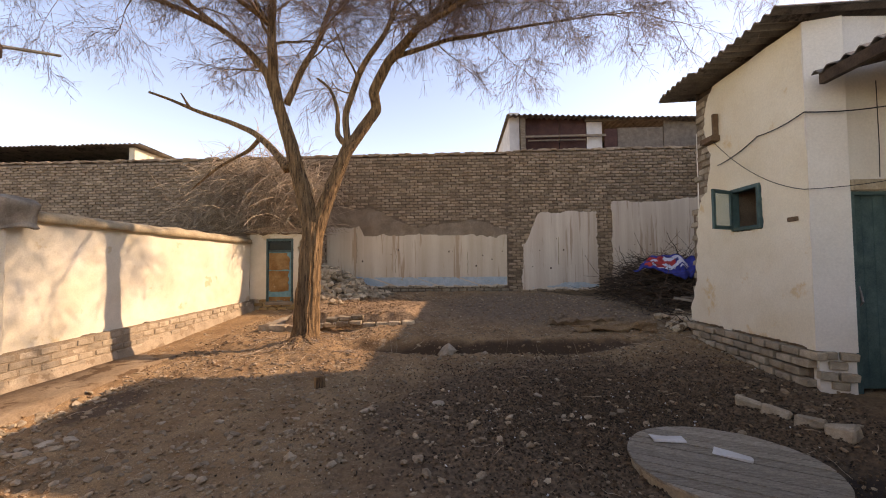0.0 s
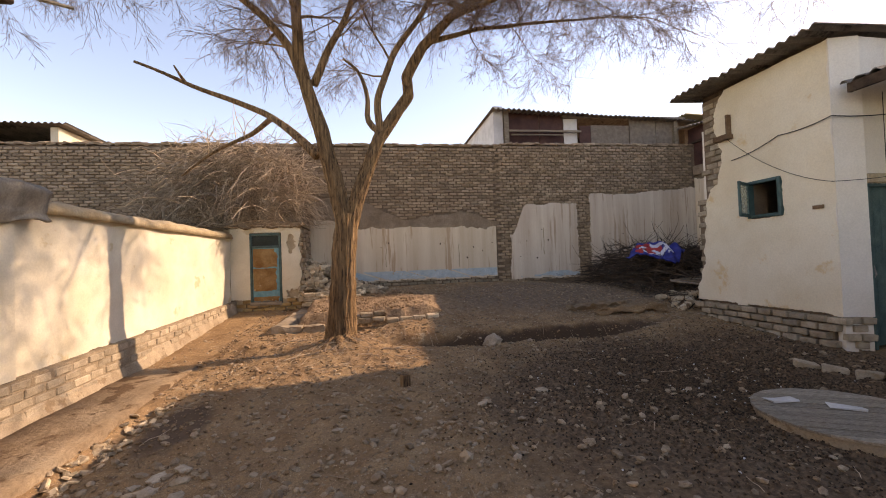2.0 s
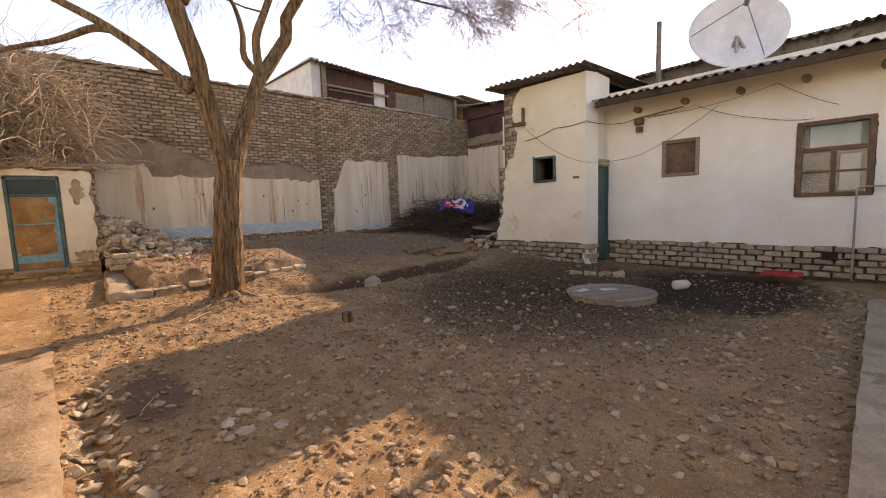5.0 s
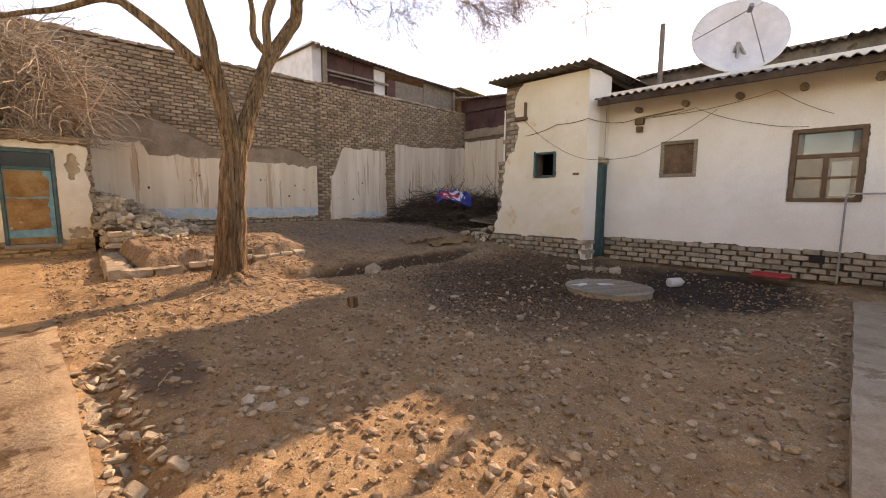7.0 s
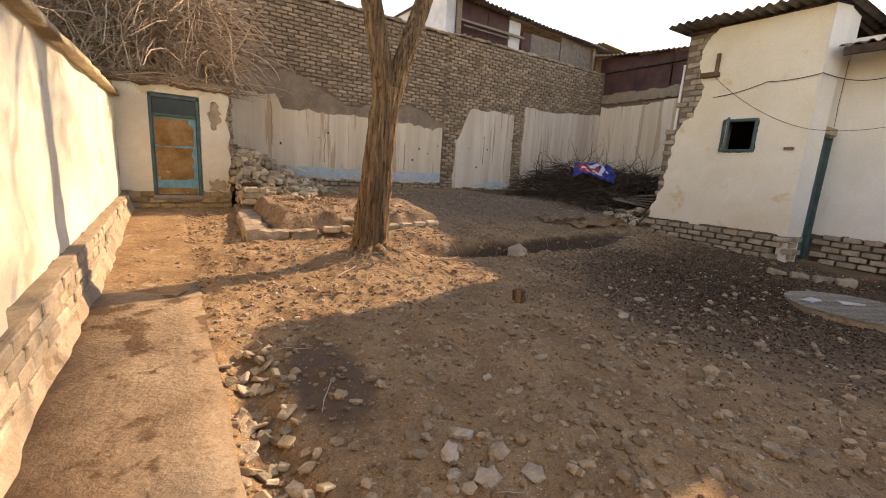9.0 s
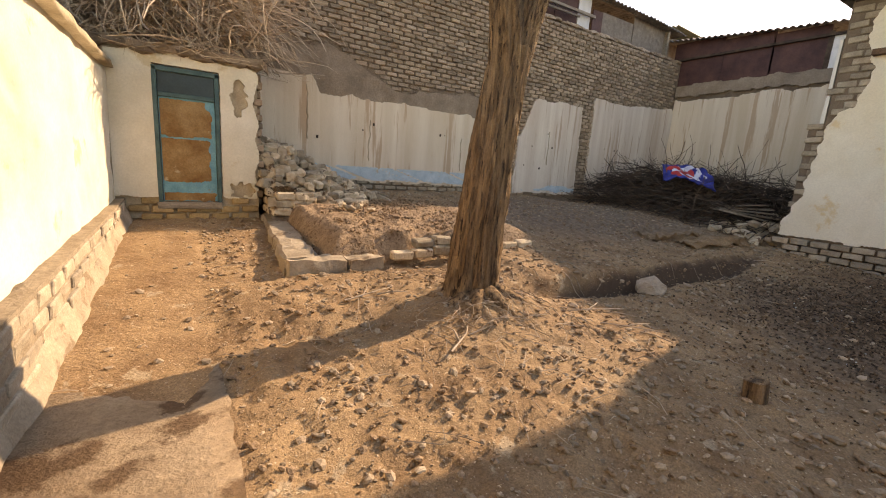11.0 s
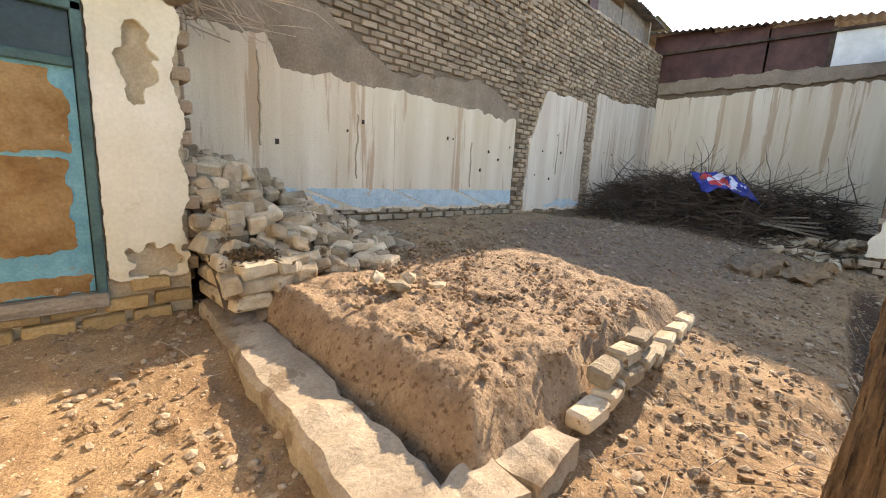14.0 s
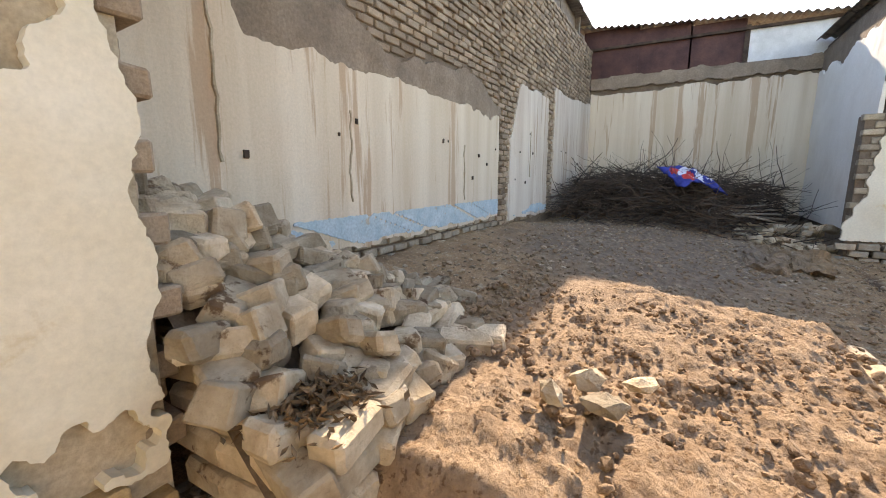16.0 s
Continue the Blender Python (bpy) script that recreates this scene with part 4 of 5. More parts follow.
for k in range(4):
    b = Build()
    b.box((0.045 + 0.127 * k, 0.05, 0.30), (0.168 + 0.127 * k, 0.085 + 0.004 * (k % 2), 2.44), 0, INNER)
    ob = part("plank" if hdoor else "door", b, TEALPAINT, label="" if hdoor else "teal green plank door")
    hdoor = under(ob, house) if not hdoor else (under(ob, hdoor), hdoor)[1]
b = Build()
for lo, hi in (((0.0, -0.01, 0.26), (0.042, 0.10, 2.47)), ((0.556, -0.01, 0.26), (0.598, 0.10, 2.47)), ((0.042, -0.01, 2.43), (0.556, 0.10, 2.468))):
    b.box(lo, hi, 0, INNER)
under(part("door_frame", b, TEALPAINT), house)
flat("lintel", (4.29, 4.735, 2.475), (4.86, 4.80, 2.60), UNDERCOAT, house, "bare mud patch over the door", bevel=0.012, jit=0.008)
b = Build()
b.tube([INNER @ Vector((0.10, 0.045, 1.2)), INNER @ Vector((0.10, 0.01, 1.25)), INNER @ Vector((0.10, 0.045, 1.42))], (0.01, 0.012, 0.01), 6)
under(part("handle", b, METAL), hdoor)


def window(bars, material):
    """A window frame part with its other bars as sub-parts."""
    first = None
    for lo, hi in bars:
        ob = flat("window_bar" if first else "window_frame", lo, hi, material, first or house, bevel=0.006)
        first = first or ob
    return first


# tower window with its sash swung out
win = window((((3.90, 5.62, 2.15), (4.0, 5.67, 2.75)), ((3.90, 6.15, 2.15), (4.0, 6.20, 2.75)), ((3.90, 5.67, 2.70), (4.0, 6.15, 2.75)), ((3.90, 5.67, 2.15), (4.0, 6.15, 2.20))), TEALPAINT)
SASH = pose(3.89, 6.17, 2.17, 0, 0, 210)
for lo, hi in (((0, 0, 0), (0.05, 0.03, 0.56)), ((0.42, 0, 0), (0.47, 0.03, 0.56)), ((0.05, 0, 0), (0.42, 0.03, 0.05)), ((0.05, 0, 0.51), (0.42, 0.03, 0.56))):
    b = Build()
    b.box(lo, hi, 0, SASH)
    part("sash_bar", b, TEALPAINT, house).matrix_parent_inverse = house.matrix_basis.inverted()
b = Build()
b.box((0.05, 0.012, 0.05), (0.42, 0.018, 0.51), 0, SASH)
pane = part("pane", b, GLASS, house)
pane.matrix_parent_inverse = house.matrix_basis.inverted()
pane.visible_shadow = False
# Near-black floor and sheet carry the shade of the room behind the window.
flat("floor", (4.3, 5.0, 0.2), (7.9, 6.95, 0.3), SHADE, house)
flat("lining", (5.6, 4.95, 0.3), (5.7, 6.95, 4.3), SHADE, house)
flat("roof_deck", (3.98, 4.9, 4.42), (7.9, 7.1, 4.50), DARKWOOD, house)
under(part("tower_roof", corrugated(3.48, 7.9, 4.62, 7.32, lambda x, y: 4.54 + 0.03 * (x - 3.5), jag=0.12), ASBESTOS, label="wavy asbestos roof sheets with broken edge"), house)
# long whitewashed wall
base = EAST(4.87)


def house_face(u, v):
    y = -u
    if 2.91 < y < 3.61 and 2.11 < v < 2.87 or 0.44 < y < 1.41 and 1.60 < v < 2.88:
        return False
    return v > 0.74 + 0.015 * n1(u, 4)


under(part("plaster", sheet(base, -4.81, 3.5, 0.70, 4.10, 0.03, house_face, 0.06, 0.015), HOUSEWASH), house)
shell = Build()
for y0, y1, z0, z1 in ((3.61, 4.80, 0.1, 4.1), (1.41, 2.91, 0.1, 4.1), (-3.5, 0.44, 0.1, 4.1), (2.91, 3.61, 0.1, 2.11), (2.91, 3.61, 2.87, 4.1), (0.44, 1.41, 0.1, 1.60), (0.44, 1.41, 2.88, 4.1)):
    shell.box((4.93, y0, z0), (5.25, y1, z1))
under(part("wall", shell, MORTAR), house)
# Another near-black sheet, for the shade behind the long wall's windows.
flat("lining", (6.2, -3.4, 0.2), (6.3, 4.9, 4.2), SHADE, house)
eave = lambda x, y: 3.80 + 0.235 * (x - 3.95)
under(part("roof", corrugated(3.88, 7.2, -3.5, 4.72, eave, jag=0.10), ASBESTOS, label="sagging corrugated asbestos roof"), house)
under(part("upper_roof", corrugated(6.6, 10.5, -3.5, 6.0, lambda x, y: 4.86 + 0.05 * (x - 7), jag=0.15), ASBESTOS), house)
b = Build()
b.box((6.9, -3.4, 4.0), (7.0, 4.9, 4.93))
under(part("upper_wall", b, ASBESTOS), house)
for i in range(9):
    y = 4.45 - i * 0.93
    b = Build()
    b.tube([(3.98, y, 3.73), (5.0, y, 3.97)], (0.05, 0.05), 8, 0.1)
    under(part("rafter", b, DARKWOOD), house)
    b = Build()
    b.tube([(4.70, y - 0.35, 3.60), (4.95, y - 0.35, 3.60)], (0.065, 0.065), 10, 0.1)
    under(part("beam_end", b, GREYWOOD), house)
# Dark boarding added below the sheets, with the eave's shade in its colour.
deck = Build()
deck.add([Vector((x, y, eave(x, y) - 0.035 - d)) for d in (0, 0.03) for x, y in ((3.94, -3.4), (7.0, -3.4), (7.0, 4.66), (3.94, 4.66))], [(0, 1, 2, 3), (7, 6, 5, 4), (0, 4, 5, 1), (1, 5, 6, 2), (2, 6, 7, 3), (3, 7, 4, 0)])
under(part("roof_boarding", deck, DARKWOOD), house)
# Fascia beam, made deeper so its dark wood covers the shaded band too.
flat("fascia", (3.93, -3.4, 3.64), (3.99, 4.66, 3.76), DARKWOOD, house)
# windows of the long wall
win = window((((4.84, 2.91, 2.11), (4.96, 2.98, 2.87)), ((4.84, 3.54, 2.11), (4.96, 3.61, 2.87)), ((4.84, 2.98, 2.80), (4.96, 3.54, 2.87)), ((4.84, 2.98, 2.11), (4.96, 3.54, 2.18))), GREYWOOD)
flat("shutter", (4.90, 2.98, 2.18), (4.92, 3.54, 2.80), BROWNWOOD, win, "pinkish brown shutter board")
win = window((((4.84, 0.44, 1.60), (4.96, 0.52, 2.88)), ((4.84, 1.33, 1.60), (4.96, 1.41, 2.88)), ((4.84, 0.52, 2.81), (4.96, 1.33, 2.88)), ((4.84, 0.52, 1.60), (4.96, 1.33, 1.67)), ((4.85, 0.52, 2.36), (4.95, 1.33, 2.43)), ((4.85, 0.89, 1.67), (4.95, 0.96, 2.36)), ((4.87, 0.52, 2.0), (4.93, 0.89, 2.04)), ((4.87, 0.96, 2.0), (4.93, 1.33, 2.04))), BROWNWOOD)
for y0, y1, z0, z1 in ((0.52, 1.33, 2.43, 2.81), (0.52, 0.89, 1.67, 2.36), (0.96, 1.33, 1.67, 2.36)):
    g = flat("pane", (4.90, y0, z0), (4.905, y1, z1), GLASS, win)
    g.visible_shadow = False
flat("curtain", (5.02, 0.6, 1.7), (5.04, 0.85, 2.3), WHITEBOARD, house, "white cloth behind the glass")
flat("curtain", (5.02, 0.62, 2.45), (5.04, 1.25, 2.8), WHITEBOARD, house)
flat("vent", (4.80, 0.80, 0.52), (4.86, 1.0, 0.66), SHADE, house)
flat("bracket", (3.86, 6.45, 3.62), (3.93, 6.50, 3.98), BROWNWOOD, house)
flat("bracket", (3.80, 6.42, 3.56), (3.93, 6.72, 3.64), BROWNWOOD, house)
flat("plate", (3.905, 5.02, 2.18), (3.928, 5.16, 2.23), BROWNWOOD, house)

# ---- brick rubble beside the outhouse ----
def loose_brick(l=0.275, w=0.135, h=0.10, broken=False):
    if broken:
        l *= random.uniform(0.35, 0.7)
    return bevelled((-l / 2, -w / 2, -h / 2), (l / 2, w / 2, h / 2), random.uniform(0.008, 0.02), 0.016)


def heap_h(x, y):
    return 0.55 + lie(x, y) * 0.3 + 0.98 * max(0, 1 - (x + 4.0) / 1.95) ** 1.15 * smooth(10.2, 11.45, y)


heap = empty("rubble_heap", "heap of broken pale bricks and stones against the wall", "rubble", at=(-3.2, 11.2, 0.8))
core = Build()
for j in range(25):
    for i in range(25):
        x, y = -4.0 + 2.1 * i / 24, 10.3 + 1.7 * j / 24
        core.v.append((x, y, heap_h(x, y) - 0.10 + 0.04 * noise.noise((x * 8, y * 8, 2))))
core.f = [(j * 25 + i, j * 25 + i + 1, j * 25 + i + 26, j * 25 + i + 25) for j in range(24) for i in range(24)]
under(part("earth", core, MORTAR), heap)
random.seed(5)
loose = [loose_brick().mesh("brick", RUBBLE) for _ in range(7)] + [loose_brick(broken=True).mesh("brick", RUBBLE) for _ in range(7)]
for i in range(235):
    x = -4.0 + 2.0 * random.random() ** 1.25
    y = random.uniform(10.45, 11.9)
    if x > -2.6 and y < 10.9 or heap_h(x, y) < lie(x, y) + 0.0 and random.random() < 0.5:
        continue
    ob = new("brick", loose[i % 7 if i % 5 < 3 else 7 + i % 7])
    ob.matrix_world = pose(x, y, max(heap_h(x, y), lie(x, y)) - 0.01 + 0.06 * random.random(), random.uniform(-22, 22), random.uniform(-26, 26), random.uniform(0, 180))
    under(ob, heap)
for course in range(5):
    for k, (x, y, r) in enumerate(((-3.84, 10.40, 3), (-3.57, 10.42, 6), (-3.94, 10.62, 92), (-3.94, 10.85, 88), (-3.70, 10.55, 4))):
        if course > 2 and k not in (2, 3):
            continue
        b = bevelled((-0.13, -0.065, -0.052), (0.13, 0.065, 0.052), 0.02, 0.012)
        ob = part("brick", b, RUBBLE)
        ob.matrix_world = pose(x + 0.02 * course, y + 0.02 * k * course, 0.72 + 0.108 * course, 0, 0, r + 3 * course)
        under(ob, heap)
leaves = Build()
for i in range(420):
    x, y = random.gauss(-3.80, 0.09), random.gauss(10.53, 0.08)
    l, w = random.uniform(0.012, 0.04), random.uniform(0.004, 0.012)
    m = pose(x, y, 1.00 + 0.06 * random.random() - 0.8 * ((x + 3.8) ** 2 + (y - 10.53) ** 2), random.uniform(-50, 50), random.uniform(-50, 50), random.uniform(0, 360))
    leaves.add([m @ Vector(v) for v in ((-l, 0, 0), (0, -w, 0.004), (l, 0, 0), (0, w, 0.004), (0, 0, -0.006))], [(0, 1, 2, 3), (1, 0, 4), (2, 1, 4), (3, 2, 4), (0, 3, 4)])
tagged(part("dead_leaves", leaves, simple("dead_leaf", (0.10, 0.06, 0.03), (0.27, 0.17, 0.09), 20.0, 0.9, 0.2, 50.0, island=0.5)), "curled brown leaves among the rubble bricks", "leaf litter", kind="stuff")
random.seed(6)


# ---- brushwood ----
def brush_twig(out, p, d, length, r, droop, n=6, sides=3, low=-9.0):
    pts, p, d = [p.copy()], p.copy(), d.normalized()
    for i in range(n):
        d = (d + Vector((random.uniform(-1, 1), random.uniform(-1, 1), random.uniform(-1, 1))) * 0.28 + Vector((0, 0, -droop))).normalized()
        p = p + d * length / n
        p.z = max(p.z, low)
        pts.append(p.copy())
    out.tube(pts, [r * (1 - 0.6 * i / n) for i in range(n + 1)], sides)


brush = Build()
for i in range(3400):
    x = random.gauss(-5.4, 1.3)
    if not -8.2 < x < -3.95:
        continue
    y = random.uniform(10.75, 11.95)
    h = 1.75 * math.exp(-((x + 5.6) / 1.9) ** 4) + 0.2
    z = 2.70 + h * random.random()
    d = Vector((random.uniform(-1, 1), random.uniform(-0.9, 0.4), random.uniform(-0.3, 0.9)))
    brush_twig(brush, Vector((x, y, z)), d, random.uniform(0.5, 1.5), random.choice((0.005, 0.006, 0.007, 0.010, 0.014)), random.uniform(0.05, 0.28), 7, 3, 2.68 if y > 10.95 else 2.60)
for i in range(130):
    x = random.uniform(-6.4, -4.5)
    brush_twig(brush, Vector((x, random.uniform(10.7, 11.2), random.uniform(3.2, 4.2))), Vector((random.uniform(-0.6, 0.3), -0.5, -0.3)), random.uniform(0.5, 0.95), 0.005, 0.35, 7, 3, 2.50)
for i in range(300):
    x = random.uniform(-6.6, -4.3)
    d = Vector((random.uniform(-1, 1), random.uniform(-0.6, 0.2), random.uniform(0.1, 1.0)))
    brush_twig(brush, Vector((x, random.uniform(11.1, 11.7), random.uniform(3.0, 4.2))), d, random.uniform(0.9, 1.9), random.choice((0.007, 0.009, 0.012, 0.015)), random.uniform(0.16, 0.34), 10, 4, 2.66)
brushpile = part("brushwood_heap", brush, BRUSH)
tagged(brushpile, "tangled heap of dry twigs on the outhouse roof", "brushwood", kind="stuff")
flat("backing_shed", (-8.4, 11.1, 0.3), (-5.92, 12.03, 2.62), MUDCOAT, None)
tagged(bpy.data.objects["backing_shed"], "mud shed behind the wall under the brushwood", "shed")

pile = Build()
for i in range(4200):
    x, y = random.uniform(3.7, 7.8), random.uniform(7.6, 11.9)
    f = smooth(3.5, 4.5, x) * smooth(8.4 - max(0, x - 5.2), 9.5 - max(0, x - 5.2), y)
    if random.random() > f + 0.1:
        continue
    z = lie(x, y) + (0.12 + 1.05 * f * (0.75 + 0.4 * n1(x + y, 1.1))) * random.random() ** 0.6
    d = Vector((random.uniform(-1, 1), random.uniform(-1, 1), random.uniform(-0.25, 0.35)))
    brush_twig(pile, Vector((x, y, z)) - d * 0.3, d, random.uniform(0.5, 1.3), random.choice((0.005, 0.007, 0.009, 0.014)), 0.03, 5)
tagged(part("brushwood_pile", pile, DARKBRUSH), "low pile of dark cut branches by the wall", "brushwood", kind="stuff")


def blanket():
    """A patterned blanket thrown over the branches, in three colours."""
    th = empty("blanket", "blue blanket with red and white pattern thrown over branches", "blanket", at=(4.6, 9.45, 1.6))
    n = 36
    vs, cells = [], {"blue": [], "red": [], "white": []}
    for j in range(n + 1):
        for i in range(n + 1):
            u, v = i / n - 0.5, j / n - 0.5
            vs.append(Vector((4.55 + 0.75 * u + 0.62 * v, 9.45 - 0.75 * u + 0.45 * v, 1.70 + 0.34 * v - 0.15 * u + 0.16 * n1(u * 2 + v, 2.5, 3) + 0.06 * noise.noise((u * 7, v * 7, 1)) - 0.9 * u * u * abs(u))))
    for j in range(n):
        for i in range(n):
            u, v = (i + 0.5) / n - 0.5, (j + 0.5) / n - 0.5
            q = noise.noise((u * 6 + 4, v * 5, 2.0))
            c = "red" if (u + 0.16) ** 2 / 0.08 + v * v / 0.16 < 1 and q > -0.10 else "white" if (u - 0.02) ** 2 / 0.12 + v * v / 0.16 < 1 and q < 0.25 else "blue"
            a = j * (n + 1) + i
            cells[c].append((a, a + 1, a + n + 2, a + n + 1))
    for c, m in (("blue", CLOTHBLUE), ("red", CLOTHRED), ("white", CLOTHWHITE)):
        used = sorted({k for f in cells[c] for k in f})
        idx = {k: i for i, k in enumerate(used)}
        b = Build()
        b.v, b.f = [vs[k] for k in used], [tuple(idx[k] for k in f) for f in cells[c]]
        ob = part("cloth" if c == "blue" else "pattern", b, m, label=c + " cloth", smooth=True)
        ob.modifiers.new("thick", "SOLIDIFY").thickness = 0.02
        under(ob, th)


blanket()

# ---- broken bricks and planks below the tower corner ----
spill = empty("brick_spill", "spilled bricks and planks at the broken house corner", "rubble", at=(4.6, 8.0, 0.6))
for i in range(60):
    ob = new("brick", loose[(i * 5) % 14])
    x, y = random.uniform(3.85, 5.8), random.uniform(7.35, 8.7)
    ob.matrix_world = pose(x, y, lie(x, y) + 0.03 + 0.42 * max(0, 1 - (y - 7.3) / 1.6) * random.random() * smooth(3.7, 4.5, x), random.uniform(-20, 20), random.uniform(-25, 25), random.uniform(0, 180))
    under(ob, spill)
for i in range(5):
    b = bevelled((-0.6, -0.06, -0.015), (0.6, 0.06, 0.015), 0.004, 0.004)
    ob = part("plank", b, GREYWOOD)
    ob.matrix_world = pose(4.7 + 0.2 * i, 8.2 + 0.14 * i, 0.92 + 0.04 * i, 3 * i - 6, -9 + 4 * i, 150 - 17 * i)
    under(ob, spill)

# ---- round wooden cover ----
drum = empty("wooden_cover", "round weathered plank cover lying on the earth", "cover", at=(2.07, 3.45, 0.1))
DR = pose(2.07, 3.45, 0.045, 0, 0, -28)
ring = Build()
for r, z in ((0.70, -0.07), (0.70, 0.05), (0.66, 0.05), (0.66, -0.07)):
    ring.v.extend(DR @ Vector((r * math.cos(2 * math.pi * s / 64), r * math.sin(2 * math.pi * s / 64), z)) for s in range(64))
ring.f = [(q * 64 + s, q * 64 + (s + 1) % 64, ((q + 1) % 4) * 64 + (s + 1) % 64, ((q + 1) % 4) * 64 + s) for q in range(4) for s in range(64)]
under(part("rim", ring, CONCRETE, label="worn yellowish rim"), drum)
for i in range(11):
    v0, v1 = -0.72 + i * 0.131, -0.72 + (i + 1) * 0.131 - 0.016
    v1 = min(v1, 0.71)
    up = lambda v: math.sqrt(max(0.0004, 0.72 ** 2 - v * v))
    prof = [v0 + (v1 - v0) * s / 4 for s in range(5)]
    out = [Vector((up(v), v, 0)) for v in prof] + [Vector((-up(v), v, 0)) for v in prof[::-1]]
    z0 = 0.055 + random.uniform(-0.005, 0.005)
    b = Build()
    b.add([DR @ (p + Vector((0, 0, z0 + d))) for d in (0, 0.022) for p in out], [tuple(range(10, 20)), tuple(range(9, -1, -1))] + [(s, (s + 1) % 10, 10 + (s + 1) % 10, 10 + s) for s in range(10)])
    under(part("plank", b, PALEWOOD), drum)
for x, y, r in ((-0.42, 0.22, 20), (0.05, 0.12, -8)):
    b = bevelled((-0.13, -0.06, 0), (0.13, 0.06, 0.012), 0.003, 0.012)
    b.v = [DR @ pose(x, y, 0.084, 0, 0, r) @ v for v in b.v]
    under(part("board", b, WHITEBOARD, label="thin pale scrap of board"), drum)


# ---- rocks, stump, litter ----
def rock(x, y, r, label, flat_=0.65, material=None):
    b = pebble(1.0, flat_)
    bm = bmesh.new()
    b.v = [v * r for v in b.v]
    me = b.mesh("rock", material or STONE)
    bm.from_mesh(me)
    bmesh.ops.subdivide_edges(bm, edges=bm.edges[:], cuts=2, use_grid_fill=True)
    for v in bm.verts:
        v.co += noise.noise_vector(v.co / r * 1.8 + Vector((x, y, 0))) * r * 0.16
    bm.to_mesh(me)
    bm.free()
    ob = new("rock", me)
    ob.matrix_world = pose(x, y, ground_z(x, y) + r * flat_ * 0.35, random.uniform(-10, 10), random.uniform(-10, 10), random.uniform(0, 360))
    return tagged(ob, label, "rock", "loose rocks")


PALEROCK = simple("pale_rock", (0.38, 0.30, 0.21), (0.56, 0.47, 0.36), 9.0, 0.9, 0.3, 60.0, obj=0.2)
rock(-0.27, 7.1, 0.17, "large pale angular rock on the earth", 0.7, PALEROCK)
random.seed(9)
for x, y, r in ((-3.9, 3.75, 0.075), (-3.75, 3.85, 0.08), (-3.68, 3.62, 0.07), (-3.85, 3.5, 0.085), (-3.62, 3.42, 0.06), (-3.98, 3.6, 0.05), (-1.5, 3.55, 0.07), (-2.2, 2.9, 0.06), (-2.05, 3.2, 0.055), (-0.4, 3.6, 0.07), (-2.6, 4.35, 0.055), (-1.1, 4.6, 0.06), (-0.3, 4.9, 0.07), (0.9, 5.2, 0.06), (0.2, 1.35, 0.05), (-1.0, 1.6, 0.06), (-1.7, 1.7, 0.05), (-2.9, 2.1, 0.055), (-2.5, 2.45, 0.06), (0.35, 7.0, 0.06), (-1.9, 6.9, 0.07), (-1.2, 2.5, 0.05), (-3.2, 4.3, 0.05), (1.0, 1.4, 0.06)):
    rock(x, y, r, "small pale stone lying on the earth", 0.55, PALEROCK if random.random() < 0.5 else STONE)
# broken tiles and stones in the gutter by the path
for i in range(70):
    y = random.uniform(3.0, 5.5)
    x = -4.70 + random.uniform(-0.12, 0.22)
    b = bevelled((-0.07, -0.045, -0.02), (0.07, 0.045, 0.02), 0.010, 0.02)
    ob = part("rubble_piece", b, RUBBLE)
    ob.matrix_world = pose(x, y, ground_z(x, y) + 0.02, random.uniform(-35, 35), random.uniform(-35, 35), random.uniform(0, 180)) @ Matrix.Scale(random.uniform(0.35, 0.9), 4)
    tagged(ob, "broken brick piece in the gutter beside the path", "rubble", "gutter rubble")
for i, (x, y, z, r) in enumerate(((-3.1, 9.75, 0.86, 0.09), (-2.95, 9.85, 0.87, 0.08), (-3.15, 9.95, 0.88, 0.07), (-2.85, 9.65, 0.85, 0.06))):
    ob = rock(x, y, r, "pale broken lump of brick on the bed", 0.75, RUBBLE)
    ob.location.z = z
stump = Build()
stump.tube([(-1.87, 5.38, -0.05), (-1.87, 5.38, 0.10), (-1.88, 5.39, 0.26)], (0.085, 0.072, 0.068), 16, 0.15)
tagged(part("stump", stump, BARK), "short cut stump standing in the earth", "stump")
litter = Build()
for i in range(650):
    a, d = random.uniform(0, 6.3), random.gauss(0, 1.0)
    x, y = -2.7 + 1.3 * math.cos(a) * d, 7.0 + 1.0 * math.sin(a) * d
    if i > 420:
        x, y = random.uniform(-5.3, 3.5), random.uniform(1.0, 11.0)
    p = Vector((x, y, ground_z(x, y) + 0.012))
    pts = [p]
    t = random.uniform(0, 6.3)
    l = random.choice((0.06, 0.1, 0.16, 0.3))
    for s in range(3):
        t += random.uniform(-0.22, 0.22)
        q = pts[-1] + Vector((math.cos(t), math.sin(t), 0)) * l / 3
        q.z = ground_z(q.x, q.y) + 0.012 + 0.02 * random.random()
        pts.append(q)
    litter.tube(pts, (0.0025, 0.003, 0.0025, 0.0015), 4)
tagged(part("fallen_twigs", litter, BRUSH), "dry fallen twigs and straw on the ground", "twigs", kind="stuff")
